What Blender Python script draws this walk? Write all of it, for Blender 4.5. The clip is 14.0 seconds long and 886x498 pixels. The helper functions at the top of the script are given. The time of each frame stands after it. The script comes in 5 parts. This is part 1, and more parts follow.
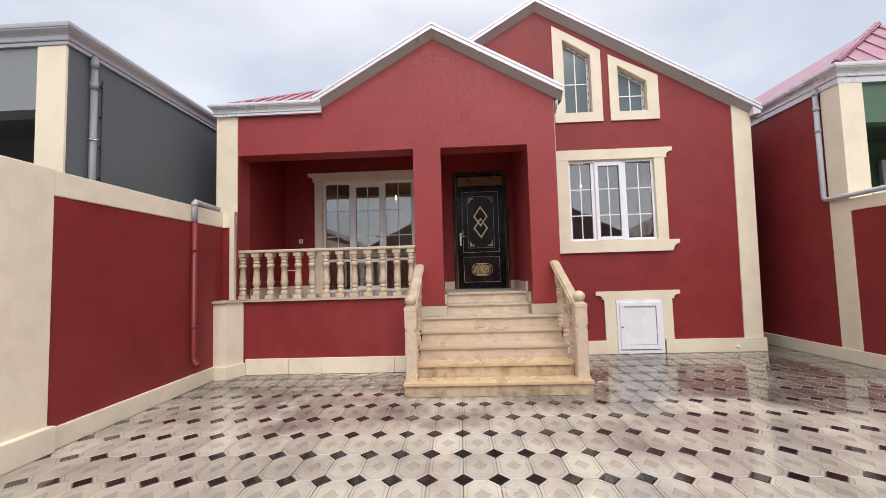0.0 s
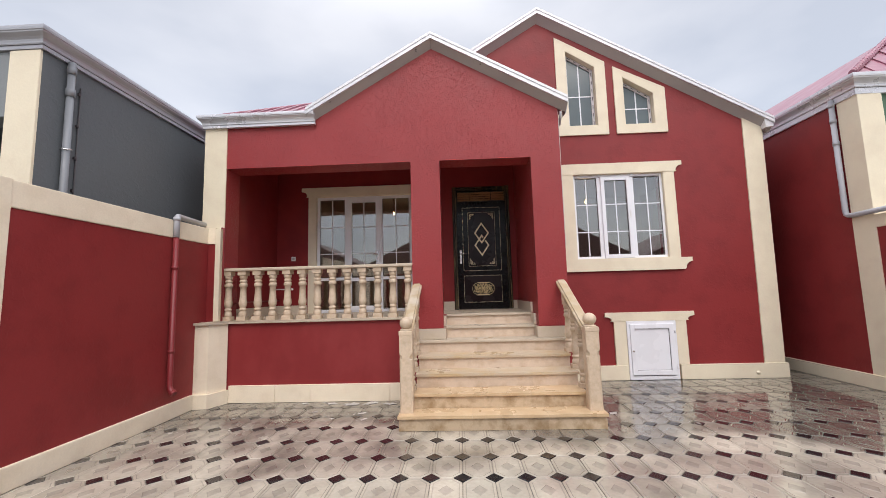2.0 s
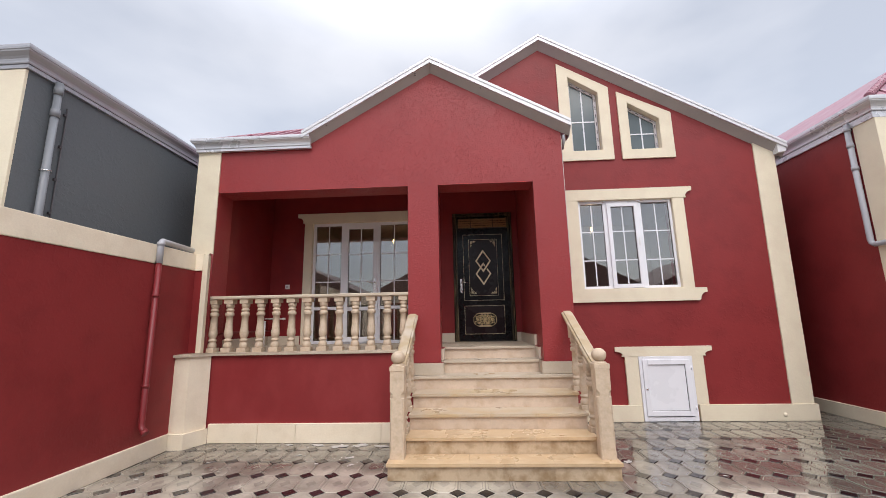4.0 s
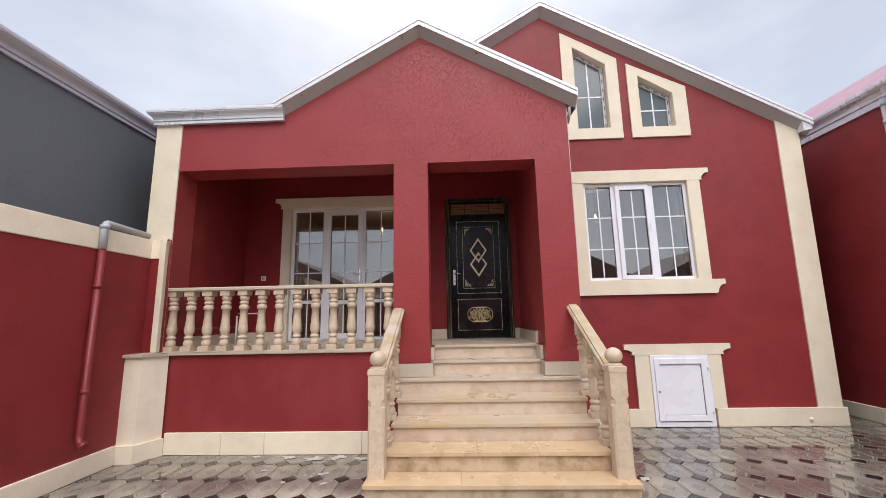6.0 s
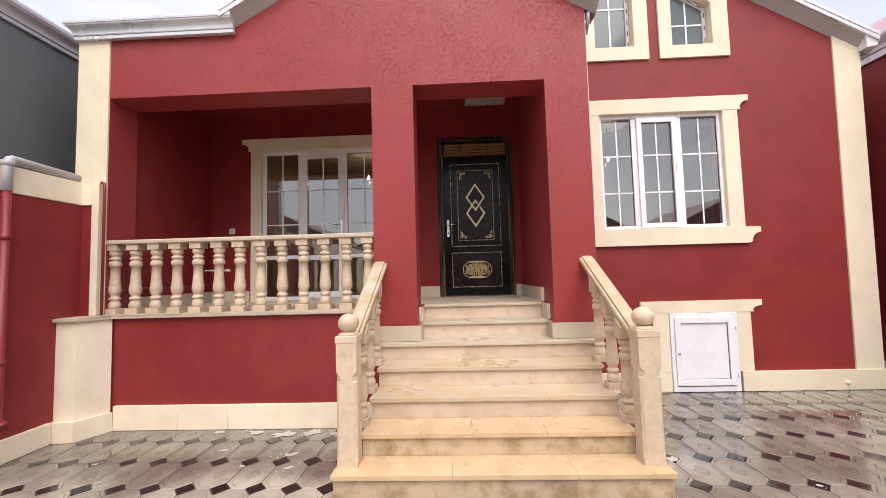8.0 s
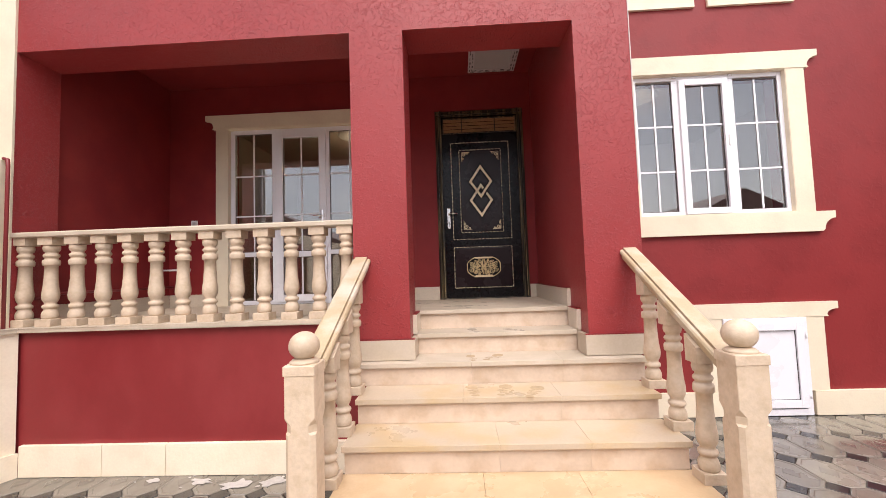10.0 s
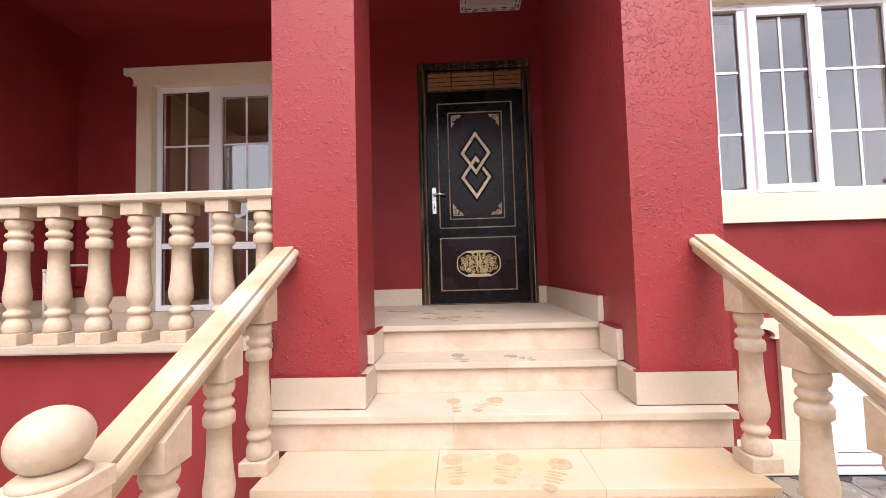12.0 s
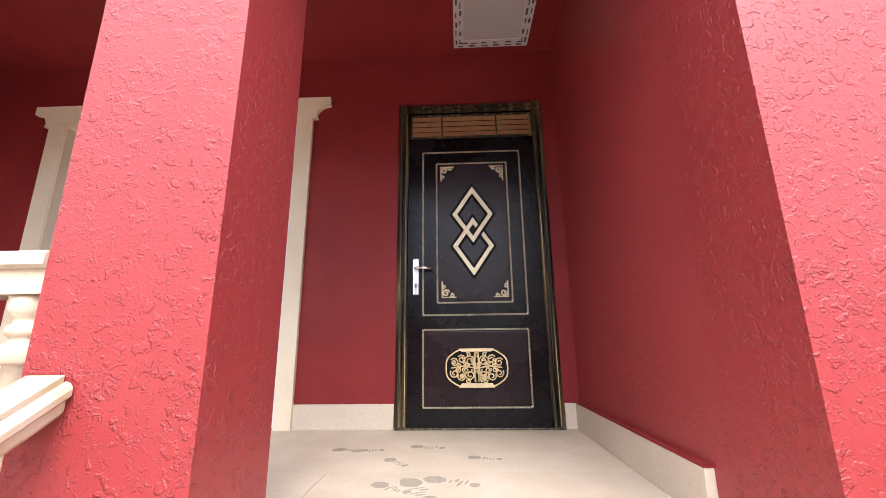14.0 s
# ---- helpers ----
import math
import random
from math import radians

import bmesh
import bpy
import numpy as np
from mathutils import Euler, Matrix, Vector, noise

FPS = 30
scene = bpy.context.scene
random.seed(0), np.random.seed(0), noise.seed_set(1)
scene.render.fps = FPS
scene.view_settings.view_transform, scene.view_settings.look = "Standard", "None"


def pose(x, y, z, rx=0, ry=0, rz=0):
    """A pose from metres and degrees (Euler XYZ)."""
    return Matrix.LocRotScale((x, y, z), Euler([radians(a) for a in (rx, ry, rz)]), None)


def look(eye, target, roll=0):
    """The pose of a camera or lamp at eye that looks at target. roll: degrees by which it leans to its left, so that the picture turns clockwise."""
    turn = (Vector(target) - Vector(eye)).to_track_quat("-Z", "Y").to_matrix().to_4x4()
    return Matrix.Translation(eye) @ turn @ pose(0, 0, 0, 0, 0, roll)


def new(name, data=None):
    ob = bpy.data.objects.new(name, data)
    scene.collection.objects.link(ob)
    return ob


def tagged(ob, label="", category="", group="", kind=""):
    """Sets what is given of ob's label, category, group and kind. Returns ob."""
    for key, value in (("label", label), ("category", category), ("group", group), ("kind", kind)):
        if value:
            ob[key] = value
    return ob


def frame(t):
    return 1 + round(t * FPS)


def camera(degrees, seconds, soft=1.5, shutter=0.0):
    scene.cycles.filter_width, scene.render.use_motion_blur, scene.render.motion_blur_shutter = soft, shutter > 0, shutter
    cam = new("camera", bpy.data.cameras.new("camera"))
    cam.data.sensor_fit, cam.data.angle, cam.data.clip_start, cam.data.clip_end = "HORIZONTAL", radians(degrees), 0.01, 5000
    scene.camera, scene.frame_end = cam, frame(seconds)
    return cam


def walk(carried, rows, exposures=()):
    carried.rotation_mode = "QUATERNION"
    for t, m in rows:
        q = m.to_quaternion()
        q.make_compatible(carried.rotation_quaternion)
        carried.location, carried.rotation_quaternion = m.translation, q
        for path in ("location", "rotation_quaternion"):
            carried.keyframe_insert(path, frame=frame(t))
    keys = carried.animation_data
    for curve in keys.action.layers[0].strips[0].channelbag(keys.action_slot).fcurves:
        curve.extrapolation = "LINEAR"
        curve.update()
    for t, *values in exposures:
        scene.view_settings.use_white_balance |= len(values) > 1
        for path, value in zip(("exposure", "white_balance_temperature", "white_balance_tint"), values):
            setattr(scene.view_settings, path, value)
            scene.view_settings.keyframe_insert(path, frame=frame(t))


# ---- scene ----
cam = camera(96.0, 14.0, soft=0.6)
METRES, EYE, TILT, LEAN, TURN = 5.5, 1.5, 0.0, 0.0, 2.3
ROWS = [
    (0.0, 0.0, 0.0, 0.0, 0.1, 3.54, 1.63),
    (0.5, -0.0056, 0.0265, 0.0017, -0.09, 3.89, 1.68),
    (1.0, -0.0096, 0.0456, 0.0011, -0.25, 4.38, 1.68),
    (1.5, -0.0067, 0.0567, 0.0022, -0.18, 5.1, 1.64),
    (2.0, 0.004, 0.0688, 0.0045, 0.15, 6.13, 1.53),
    (2.5, 0.0153, 0.0748, 0.0067, 0.59, 7.44, 1.35),
    (3.0, 0.0207, 0.0814, 0.0065, 0.97, 8.9, 1.21),
    (5.5, 0.0278, 0.2201, 0.0095, 0.48, 10.73, 0.98),
    (6.0, 0.0329, 0.247, 0.0078, 0.18, 9.6, 1.1),
    (6.5, 0.0272, 0.2887, 0.0061, -0.27, 7.95, 1.34),
    (7.0, 0.0273, 0.3183, 0.0044, -0.58, 6.04, 1.49),
    (7.5, 0.0383, 0.3546, 0.0012, -0.48, 4.53, 1.5),
    (8.0, 0.0491, 0.3947, 0.0018, 0.0, 3.61, 1.53),
    (10.5, 0.0498, 0.6144, 0.002, 0.11, 3.37, 1.96),
    (11.0, 0.0497, 0.6675, 0.0049, -0.03, 3.29, 1.83),
    (11.5, 0.0632, 0.7173, -0.0004, -0.04, 3.09, 1.71),
    (12.0, 0.0788, 0.7702, 0.0033, 0.0, 2.93, 1.56),
    (12.5, 0.0852, 0.8189, -0.0016, -0.0, 3.37, 1.43),
    (13.0, 0.0892, 0.8707, 0.0022, -0.02, 4.97, 1.26),
    (13.5, 0.0982, 0.9248, 0.0092, -0.02, 7.82, 1.11),
    (14.0, 0.1022, 0.963, 0.0392, 0.14, 13.53, 0.64),
]
walk(cam, [(t, pose(0, 0, EYE, TILT, LEAN, TURN) @ pose(METRES * x, METRES * y, METRES * z, 90 + pitch, roll, yaw)) for t, x, y, z, yaw, pitch, roll in ROWS],
     exposures=[(0.0, 0.17, 6650, 10), (3.0, 0.1, 6600, 10), (6.5, 0.2, 6500, 11), (8.0, 0.48, 6900, 13), (11.0, 0.76, 6850, 15), (12.5, 1.02, 6650, 16), (13.5, 1.35, 6450, 12), (14.0, 1.72, 6300, 10)])

# ---- world and sun: bright overcast sky ----
world = bpy.data.worlds.new("overcast")
scene.world = world
world.use_nodes = True
wn, wl = world.node_tree.nodes, world.node_tree.links
wn.clear()
w_out = wn.new("ShaderNodeOutputWorld")
w_sky = wn.new("ShaderNodeTexSky")
w_sky.sky_type = "NISHITA"
w_sky.sun_disc = False
w_sky.sun_elevation = radians(47)
w_sky.sun_rotation = radians(168)
w_bg1 = wn.new("ShaderNodeBackground")
w_bg1.inputs["Strength"].default_value = 0.05
w_bg2 = wn.new("ShaderNodeBackground")
w_bg2.inputs["Strength"].default_value = 0.8
w_tc = wn.new("ShaderNodeTexCoord")
w_map = wn.new("ShaderNodeMapping")
w_map.inputs["Scale"].default_value = (1.0, 1.0, 2.2)
w_noise = wn.new("ShaderNodeTexNoise")
w_noise.inputs["Scale"].default_value = 2.1
w_noise.inputs["Detail"].default_value = 5.0
w_noise.inputs["Roughness"].default_value = 0.45
w_ramp = wn.new("ShaderNodeValToRGB")
w_ramp.color_ramp.elements[0].position = 0.34
w_ramp.color_ramp.elements[0].color = (0.64, 0.665, 0.735, 1)
w_ramp.color_ramp.elements[1].position = 0.62
w_ramp.color_ramp.elements[1].color = (0.94, 0.94, 0.98, 1)
w_add = wn.new("ShaderNodeAddShader")
wl.new(w_sky.outputs["Color"], w_bg1.inputs["Color"])
wl.new(w_tc.outputs["Generated"], w_map.inputs["Vector"])
wl.new(w_map.outputs["Vector"], w_noise.inputs["Vector"])
wl.new(w_noise.outputs["Fac"], w_ramp.inputs["Fac"])
wl.new(w_ramp.outputs["Color"], w_bg2.inputs["Color"])
# an overcast sky is brighter towards the zenith
w_sep = wn.new("ShaderNodeSeparateXYZ")
w_up = wn.new("ShaderNodeMapRange")
w_up.interpolation_type = "SMOOTHSTEP"
w_up.inputs["From Min"].default_value, w_up.inputs["From Max"].default_value = 0.55, 0.97
w_up.inputs["To Min"].default_value, w_up.inputs["To Max"].default_value = 0.78, 2.8
wl.new(w_tc.outputs["Generated"], w_sep.inputs["Vector"])
wl.new(w_sep.outputs["Z"], w_up.inputs["Value"])
wl.new(w_up.outputs["Result"], w_bg2.inputs["Strength"])
wl.new(w_bg1.outputs["Background"], w_add.inputs[0])
wl.new(w_bg2.outputs["Background"], w_add.inputs[1])
wl.new(w_add.outputs["Shader"], w_out.inputs["Surface"])

sun_data = bpy.data.lights.new("sun", "SUN")
sun_data.energy = 1.45
sun_data.angle = radians(40)
sun_data.color = (1.0, 0.96, 0.92)
sun = new("sun", sun_data)
sun.matrix_world = look((5.0, -16.0, 22.5), (0.5, 5, 0))


# ---- materials ----
def mat(name, base, rough=0.6, metal=0.0, vary=0.12, grain=60.0, stain=0.9, stain_amt=0.18, bump=0.3, bump_scale=90.0,
        bump_dist=0.002, tint=None, worm=False, wet=0.0, rand=0.0, spec=0.5, coat=0.0, blobs=0.0, streak=0.0, damp=0.0):
    m = bpy.data.materials.new(name)
    m.use_nodes = True
    n, l = m.node_tree.nodes, m.node_tree.links
    b = n["Principled BSDF"]
    b.inputs["Metallic"].default_value = metal
    b.inputs["Specular IOR Level"].default_value = spec
    geo = n.new("ShaderNodeNewGeometry")
    n1 = n.new("ShaderNodeTexNoise")
    n1.inputs["Scale"].default_value = grain
    n1.inputs["Detail"].default_value = 4
    n2 = n.new("ShaderNodeTexNoise")
    n2.inputs["Scale"].default_value = stain
    n2.inputs["Detail"].default_value = 6
    n2.inputs["Roughness"].default_value = 0.6
    l.new(geo.outputs["Position"], n1.inputs["Vector"])
    l.new(geo.outputs["Position"], n2.inputs["Vector"])
    # value = 1 + vary*(grain-0.5)*2 + stain_amt*(stain-0.5)*2
    a1 = n.new("ShaderNodeMath"); a1.operation = "MULTIPLY_ADD"
    a1.inputs[1].default_value, a1.inputs[2].default_value = 2 * vary, 1 - vary
    l.new(n1.outputs["Fac"], a1.inputs[0])
    a2 = n.new("ShaderNodeMath"); a2.operation = "MULTIPLY_ADD"
    a2.inputs[1].default_value, a2.inputs[2].default_value = 2 * stain_amt, 1 - stain_amt
    l.new(n2.outputs["Fac"], a2.inputs[0])
    a3 = n.new("ShaderNodeMath"); a3.operation = "MULTIPLY"
    l.new(a1.outputs[0], a3.inputs[0]); l.new(a2.outputs[0], a3.inputs[1])
    last = a3
    if rand:
        oi = n.new("ShaderNodeObjectInfo")
        isl = n.new("ShaderNodeMath"); isl.operation = "ADD"
        l.new(oi.outputs["Random"], isl.inputs[0]); l.new(geo.outputs["Random Per Island"], isl.inputs[1])
        fr = n.new("ShaderNodeMath"); fr.operation = "FRACT"
        l.new(isl.outputs[0], fr.inputs[0])
        a4 = n.new("ShaderNodeMath"); a4.operation = "MULTIPLY_ADD"
        a4.inputs[1].default_value, a4.inputs[2].default_value = 2 * rand, 1 - rand
        l.new(fr.outputs[0], a4.inputs[0])
        a5 = n.new("ShaderNodeMath"); a5.operation = "MULTIPLY"
        l.new(a3.outputs[0], a5.inputs[0]); l.new(a4.outputs[0], a5.inputs[1])
        last = a5
    mix = n.new("ShaderNodeMix"); mix.data_type = "RGBA"
    mix.inputs["A"].default_value = (*base, 1)
    mix.inputs["B"].default_value = (*(tint or base), 1)
    rmp = n.new("ShaderNodeMapRange")
    rmp.inputs["From Min"].default_value, rmp.inputs["From Max"].default_value = 0.45, 0.65
    n3 = n.new("ShaderNodeTexNoise")
    n3.inputs["Scale"].default_value = stain * 2.3
    n3.inputs["Detail"].default_value = 5
    if streak:
        # drawn out along z, for brush marks
        sq = n.new("ShaderNodeVectorMath"); sq.operation = "MULTIPLY"
        sq.inputs[1].default_value = (1.0, 1.0, streak)
        l.new(geo.outputs["Position"], sq.inputs[0])
        l.new(sq.outputs["Vector"], n3.inputs["Vector"])
    else:
        l.new(geo.outputs["Position"], n3.inputs["Vector"])
    l.new(n3.outputs["Fac"], rmp.inputs["Value"])
    l.new(rmp.outputs["Result"], mix.inputs["Factor"])
    mul = n.new("ShaderNodeVectorMath"); mul.operation = "SCALE"
    l.new(mix.outputs["Result"], mul.inputs[0]); l.new(last.outputs[0], mul.inputs["Scale"])
    l.new(mul.outputs["Vector"], b.inputs["Base Color"])
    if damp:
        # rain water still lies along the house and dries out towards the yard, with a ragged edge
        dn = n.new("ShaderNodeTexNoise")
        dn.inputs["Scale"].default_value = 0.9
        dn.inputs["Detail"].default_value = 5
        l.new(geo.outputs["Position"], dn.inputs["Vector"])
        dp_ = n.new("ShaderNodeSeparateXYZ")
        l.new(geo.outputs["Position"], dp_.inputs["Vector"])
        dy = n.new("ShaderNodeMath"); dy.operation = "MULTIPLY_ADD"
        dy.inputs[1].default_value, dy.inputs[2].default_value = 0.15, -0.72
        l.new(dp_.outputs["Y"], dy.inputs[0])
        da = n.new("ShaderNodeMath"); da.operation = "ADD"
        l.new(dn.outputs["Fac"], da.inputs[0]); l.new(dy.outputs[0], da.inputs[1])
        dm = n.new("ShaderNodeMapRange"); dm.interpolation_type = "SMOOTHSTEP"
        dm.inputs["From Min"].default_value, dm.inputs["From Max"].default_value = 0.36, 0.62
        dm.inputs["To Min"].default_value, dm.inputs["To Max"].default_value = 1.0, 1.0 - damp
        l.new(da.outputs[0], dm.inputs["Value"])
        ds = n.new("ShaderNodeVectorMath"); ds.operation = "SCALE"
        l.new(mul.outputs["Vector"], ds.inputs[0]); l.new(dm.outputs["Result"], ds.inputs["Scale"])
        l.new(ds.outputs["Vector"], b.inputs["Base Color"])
    rr = n.new("ShaderNodeMapRange")
    rr.inputs["From Min"].default_value, rr.inputs["From Max"].default_value = 0.35, 0.65
    rr.inputs["To Min"].default_value = max(0.04, rough - 0.06 - wet)
    rr.inputs["To Max"].default_value = min(1.0, rough + 0.06)
    l.new(n2.outputs["Fac"], rr.inputs["Value"])
    l.new(rr.outputs["Result"], b.inputs["Roughness"])
    if coat:
        cm = n.new("ShaderNodeMapRange")
        cm.inputs["From Min"].default_value, cm.inputs["From Max"].default_value = 0.62, 0.46
        cm.inputs["To Min"].default_value, cm.inputs["To Max"].default_value = 0.15, coat
        l.new(n2.outputs["Fac"], cm.inputs["Value"])
        l.new(cm.outputs["Result"], b.inputs["Coat Weight"])
        b.inputs["Coat Roughness"].default_value = 0.05
        b.inputs["Coat IOR"].default_value = 1.4
    if bump:
        bp = n.new("ShaderNodeBump")
        bp.inputs["Strength"].default_value = bump
        bp.inputs["Distance"].default_value = bump_dist
        if blobs:
            # flattened roller blobs of uneven size, thick in some patches and nearly absent in others
            wob = n.new("ShaderNodeTexNoise")
            wob.inputs["Scale"].default_value = bump_scale * 1.6
            wob.inputs["Detail"].default_value = 3.0
            l.new(geo.outputs["Position"], wob.inputs["Vector"])
            wv = n.new("ShaderNodeVectorMath"); wv.operation = "MULTIPLY_ADD"
            wv.inputs[1].default_value = (0.055, 0.055, 0.055)
            l.new(wob.outputs["Color"], wv.inputs[0]); l.new(geo.outputs["Position"], wv.inputs[2])
            hs = []
            for sc, k in ((bump_scale, 0.8), (bump_scale * 2.2, 0.6)):
                v = n.new("ShaderNodeTexVoronoi")
                v.inputs["Scale"].default_value = sc
                l.new(wv.outputs["Vector"], v.inputs["Vector"])
                rad = n.new("ShaderNodeSeparateColor")
                l.new(v.outputs["Color"], rad.inputs["Color"])
                big = n.new("ShaderNodeMath"); big.operation = "MULTIPLY_ADD"
                big.inputs[1].default_value, big.inputs[2].default_value = 0.66, -0.05
                l.new(rad.outputs["Red"], big.inputs[0])
                df = n.new("ShaderNodeMath"); df.operation = "SUBTRACT"
                l.new(big.outputs[0], df.inputs[0]); l.new(v.outputs["Distance"], df.inputs[1])
                mr = n.new("ShaderNodeMapRange"); mr.interpolation_type = "SMOOTHSTEP"
                mr.inputs["From Min"].default_value, mr.inputs["From Max"].default_value = -0.04, 0.14
                mr.inputs["To Max"].default_value = k
                l.new(df.outputs[0], mr.inputs["Value"])
                hs.append(mr)
            su = n.new("ShaderNodeMath"); su.operation = "ADD"
            l.new(hs[0].outputs["Result"], su.inputs[0]); l.new(hs[1].outputs["Result"], su.inputs[1])
            pm = n.new("ShaderNodeMapRange")
            pm.inputs["From Min"].default_value, pm.inputs["From Max"].default_value = 0.36, 0.60
            pm.inputs["To Min"].default_value, pm.inputs["To Max"].default_value = 1.0 - blobs, 1.0
            l.new(n3.outputs["Fac"], pm.inputs["Value"])
            pt = n.new("ShaderNodeMath"); pt.operation = "MULTIPLY"
            l.new(su.outputs[0], pt.inputs[0]); l.new(pm.outputs["Result"], pt.inputs[1])
            ad = n.new("ShaderNodeMath"); ad.operation = "MULTIPLY_ADD"
            ad.inputs[1].default_value = 0.18
            l.new(n1.outputs["Fac"], ad.inputs[0]); l.new(pt.outputs[0], ad.inputs[2])
            l.new(ad.outputs[0], bp.inputs["Height"])
        elif worm:
            v = n.new("ShaderNodeTexNoise")
            v.inputs["Scale"].default_value = bump_scale
            v.inputs["Detail"].default_value = 4.0
            v.inputs["Distortion"].default_value = 0.7
            l.new(geo.outputs["Position"], v.inputs["Vector"])
            mr = n.new("ShaderNodeMapRange")
            mr.interpolation_type = "SMOOTHSTEP"
            mr.inputs["From Min"].default_value, mr.inputs["From Max"].default_value = 0.45, 0.66
            l.new(v.outputs["Fac"], mr.inputs["Value"])
            ad = n.new("ShaderNodeMath"); ad.operation = "MULTIPLY_ADD"
            ad.inputs[1].default_value = 0.25
            pm = n.new("ShaderNodeMapRange")
            pm.inputs["From Min"].default_value, pm.inputs["From Max"].default_value = 0.35, 0.65
            pm.inputs["To Min"].default_value, pm.inputs["To Max"].default_value = 0.25, 1.0
            l.new(n3.outputs["Fac"], pm.inputs["Value"])
            pt = n.new("ShaderNodeMath"); pt.operation = "MULTIPLY"
            l.new(mr.outputs["Result"], pt.inputs[0]); l.new(pm.outputs["Result"], pt.inputs[1])
            l.new(n1.outputs["Fac"], ad.inputs[0]); l.new(pt.outputs[0], ad.inputs[2])
            l.new(ad.outputs[0], bp.inputs["Height"])
        else:
            v = n.new("ShaderNodeTexNoise")
            v.inputs["Scale"].default_value = bump_scale
            v.inputs["Detail"].default_value = 4
            l.new(geo.outputs["Position"], v.inputs["Vector"])
            l.new(v.outputs["Fac"], bp.inputs["Height"])
        l.new(bp.outputs["Normal"], b.inputs["Normal"])
    return m


RED = (0.24, 0.026, 0.027)
RED_ROUGH = mat("red_rough_plaster", (0.30, 0.034, 0.036), 0.42, spec=0.45, vary=0.10, grain=160, stain=0.8, stain_amt=0.18, bump=0.9, bump_scale=29, bump_dist=0.0055, blobs=0.6)
RED_SIDE = mat("red_plaster_with_thin_roller_marks", (0.30, 0.037, 0.040), 0.42, spec=0.5, vary=0.06, grain=120, stain=0.9, stain_amt=0.22, bump=0.6, bump_scale=30, bump_dist=0.004, blobs=1.0)
RED_WALL = mat("red_painted_plaster", RED, 0.5, spec=0.35, vary=0.06, stain=1.1, stain_amt=0.2, bump=0.25, bump_scale=18, bump_dist=0.005, tint=(0.21, 0.022, 0.023), worm=True)
RED_SMOOTH = mat("red_smooth_paint", (0.215, 0.022, 0.024), 0.5, spec=0.22, vary=0.05, stain=1.3, stain_amt=0.25, tint=(0.24, 0.026, 0.026), bump=0.2, bump_scale=30, bump_dist=0.002)
RED_BRUSHED = mat("red_paint_with_pale_brush_marks", (0.225, 0.024, 0.026), 0.45, spec=0.35, vary=0.05, stain=1.3, stain_amt=0.2, tint=(0.25, 0.031, 0.033), bump=0.2, bump_scale=30, bump_dist=0.002, streak=0.6)
CREAM = mat("cream_paint", (0.771, 0.686, 0.526), 0.6, vary=0.05, stain=1.5, stain_amt=0.08, bump=0.4, bump_scale=30, bump_dist=0.004, tint=(0.733, 0.639, 0.489))
CREAM_PIER = mat("cream_rough_paint", (0.84, 0.735, 0.575), 0.62, vary=0.07, stain=2.0, stain_amt=0.10, bump=0.4, bump_scale=40, bump_dist=0.004, tint=(0.79, 0.68, 0.52))
STONE = mat("pale_limestone", (0.565, 0.448, 0.332), 0.6, vary=0.14, grain=45, stain=7.0, stain_amt=0.14, bump=0.5, bump_scale=70, bump_dist=0.003, tint=(0.509, 0.394, 0.278), rand=0.08)
STONE_RAIL = mat("yellowish_limestone", (0.42, 0.32, 0.20), 0.5, vary=0.1, grain=90, stain=1.6, stain_amt=0.14, bump=0.3, bump_scale=110, bump_dist=0.0015, tint=(0.52, 0.45, 0.36), rand=0.04)
STONE_DAMP = mat("patchy_damp_limestone_tread", (0.525, 0.421, 0.309), 0.42, vary=0.08, grain=60, stain=1.6, stain_amt=0.12, bump=0.25, bump_scale=80, bump_dist=0.0015, tint=(0.517, 0.383, 0.228), wet=0.1, rand=0.05)
STONE_TOP = mat("pale_limestone_tread", (0.496, 0.414, 0.316), 0.5, vary=0.08, grain=60, stain=2.5, stain_amt=0.16, bump=0.25, bump_scale=80, bump_dist=0.0015, tint=(0.536, 0.452, 0.360), rand=0.06)
STONE_WET = mat("damp_yellow_limestone_tread", (0.554, 0.390, 0.230), 0.35, vary=0.08, grain=60, stain=2.5, stain_amt=0.16, bump=0.25, bump_scale=80, bump_dist=0.0015, tint=(0.603, 0.441, 0.275), wet=0.1, rand=0.06)
STONE_RISER = mat("stained_limestone_riser", (0.607, 0.484, 0.378), 0.55, vary=0.1, grain=50, stain=3.5, stain_amt=0.16, bump=0.25, bump_scale=70, bump_dist=0.0015, tint=(0.530, 0.400, 0.288), rand=0.06)
RISER_WET = mat("wet_stained_limestone_riser", (0.52, 0.40, 0.275), 0.45, vary=0.1, grain=50, stain=3.2, stain_amt=0.16, bump=0.25, bump_scale=70, bump_dist=0.0015, tint=(0.33, 0.225, 0.125), rand=0.08, wet=0.15)
MARBLE = mat("pale_marble_slab", (0.58, 0.50, 0.40), 0.4, vary=0.15, grain=80, stain=4, stain_amt=0.12, bump=0.1, rand=0.05)
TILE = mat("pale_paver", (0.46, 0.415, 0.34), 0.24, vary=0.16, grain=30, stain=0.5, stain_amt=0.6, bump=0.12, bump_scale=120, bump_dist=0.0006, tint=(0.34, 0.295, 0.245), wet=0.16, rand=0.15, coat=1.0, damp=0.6)
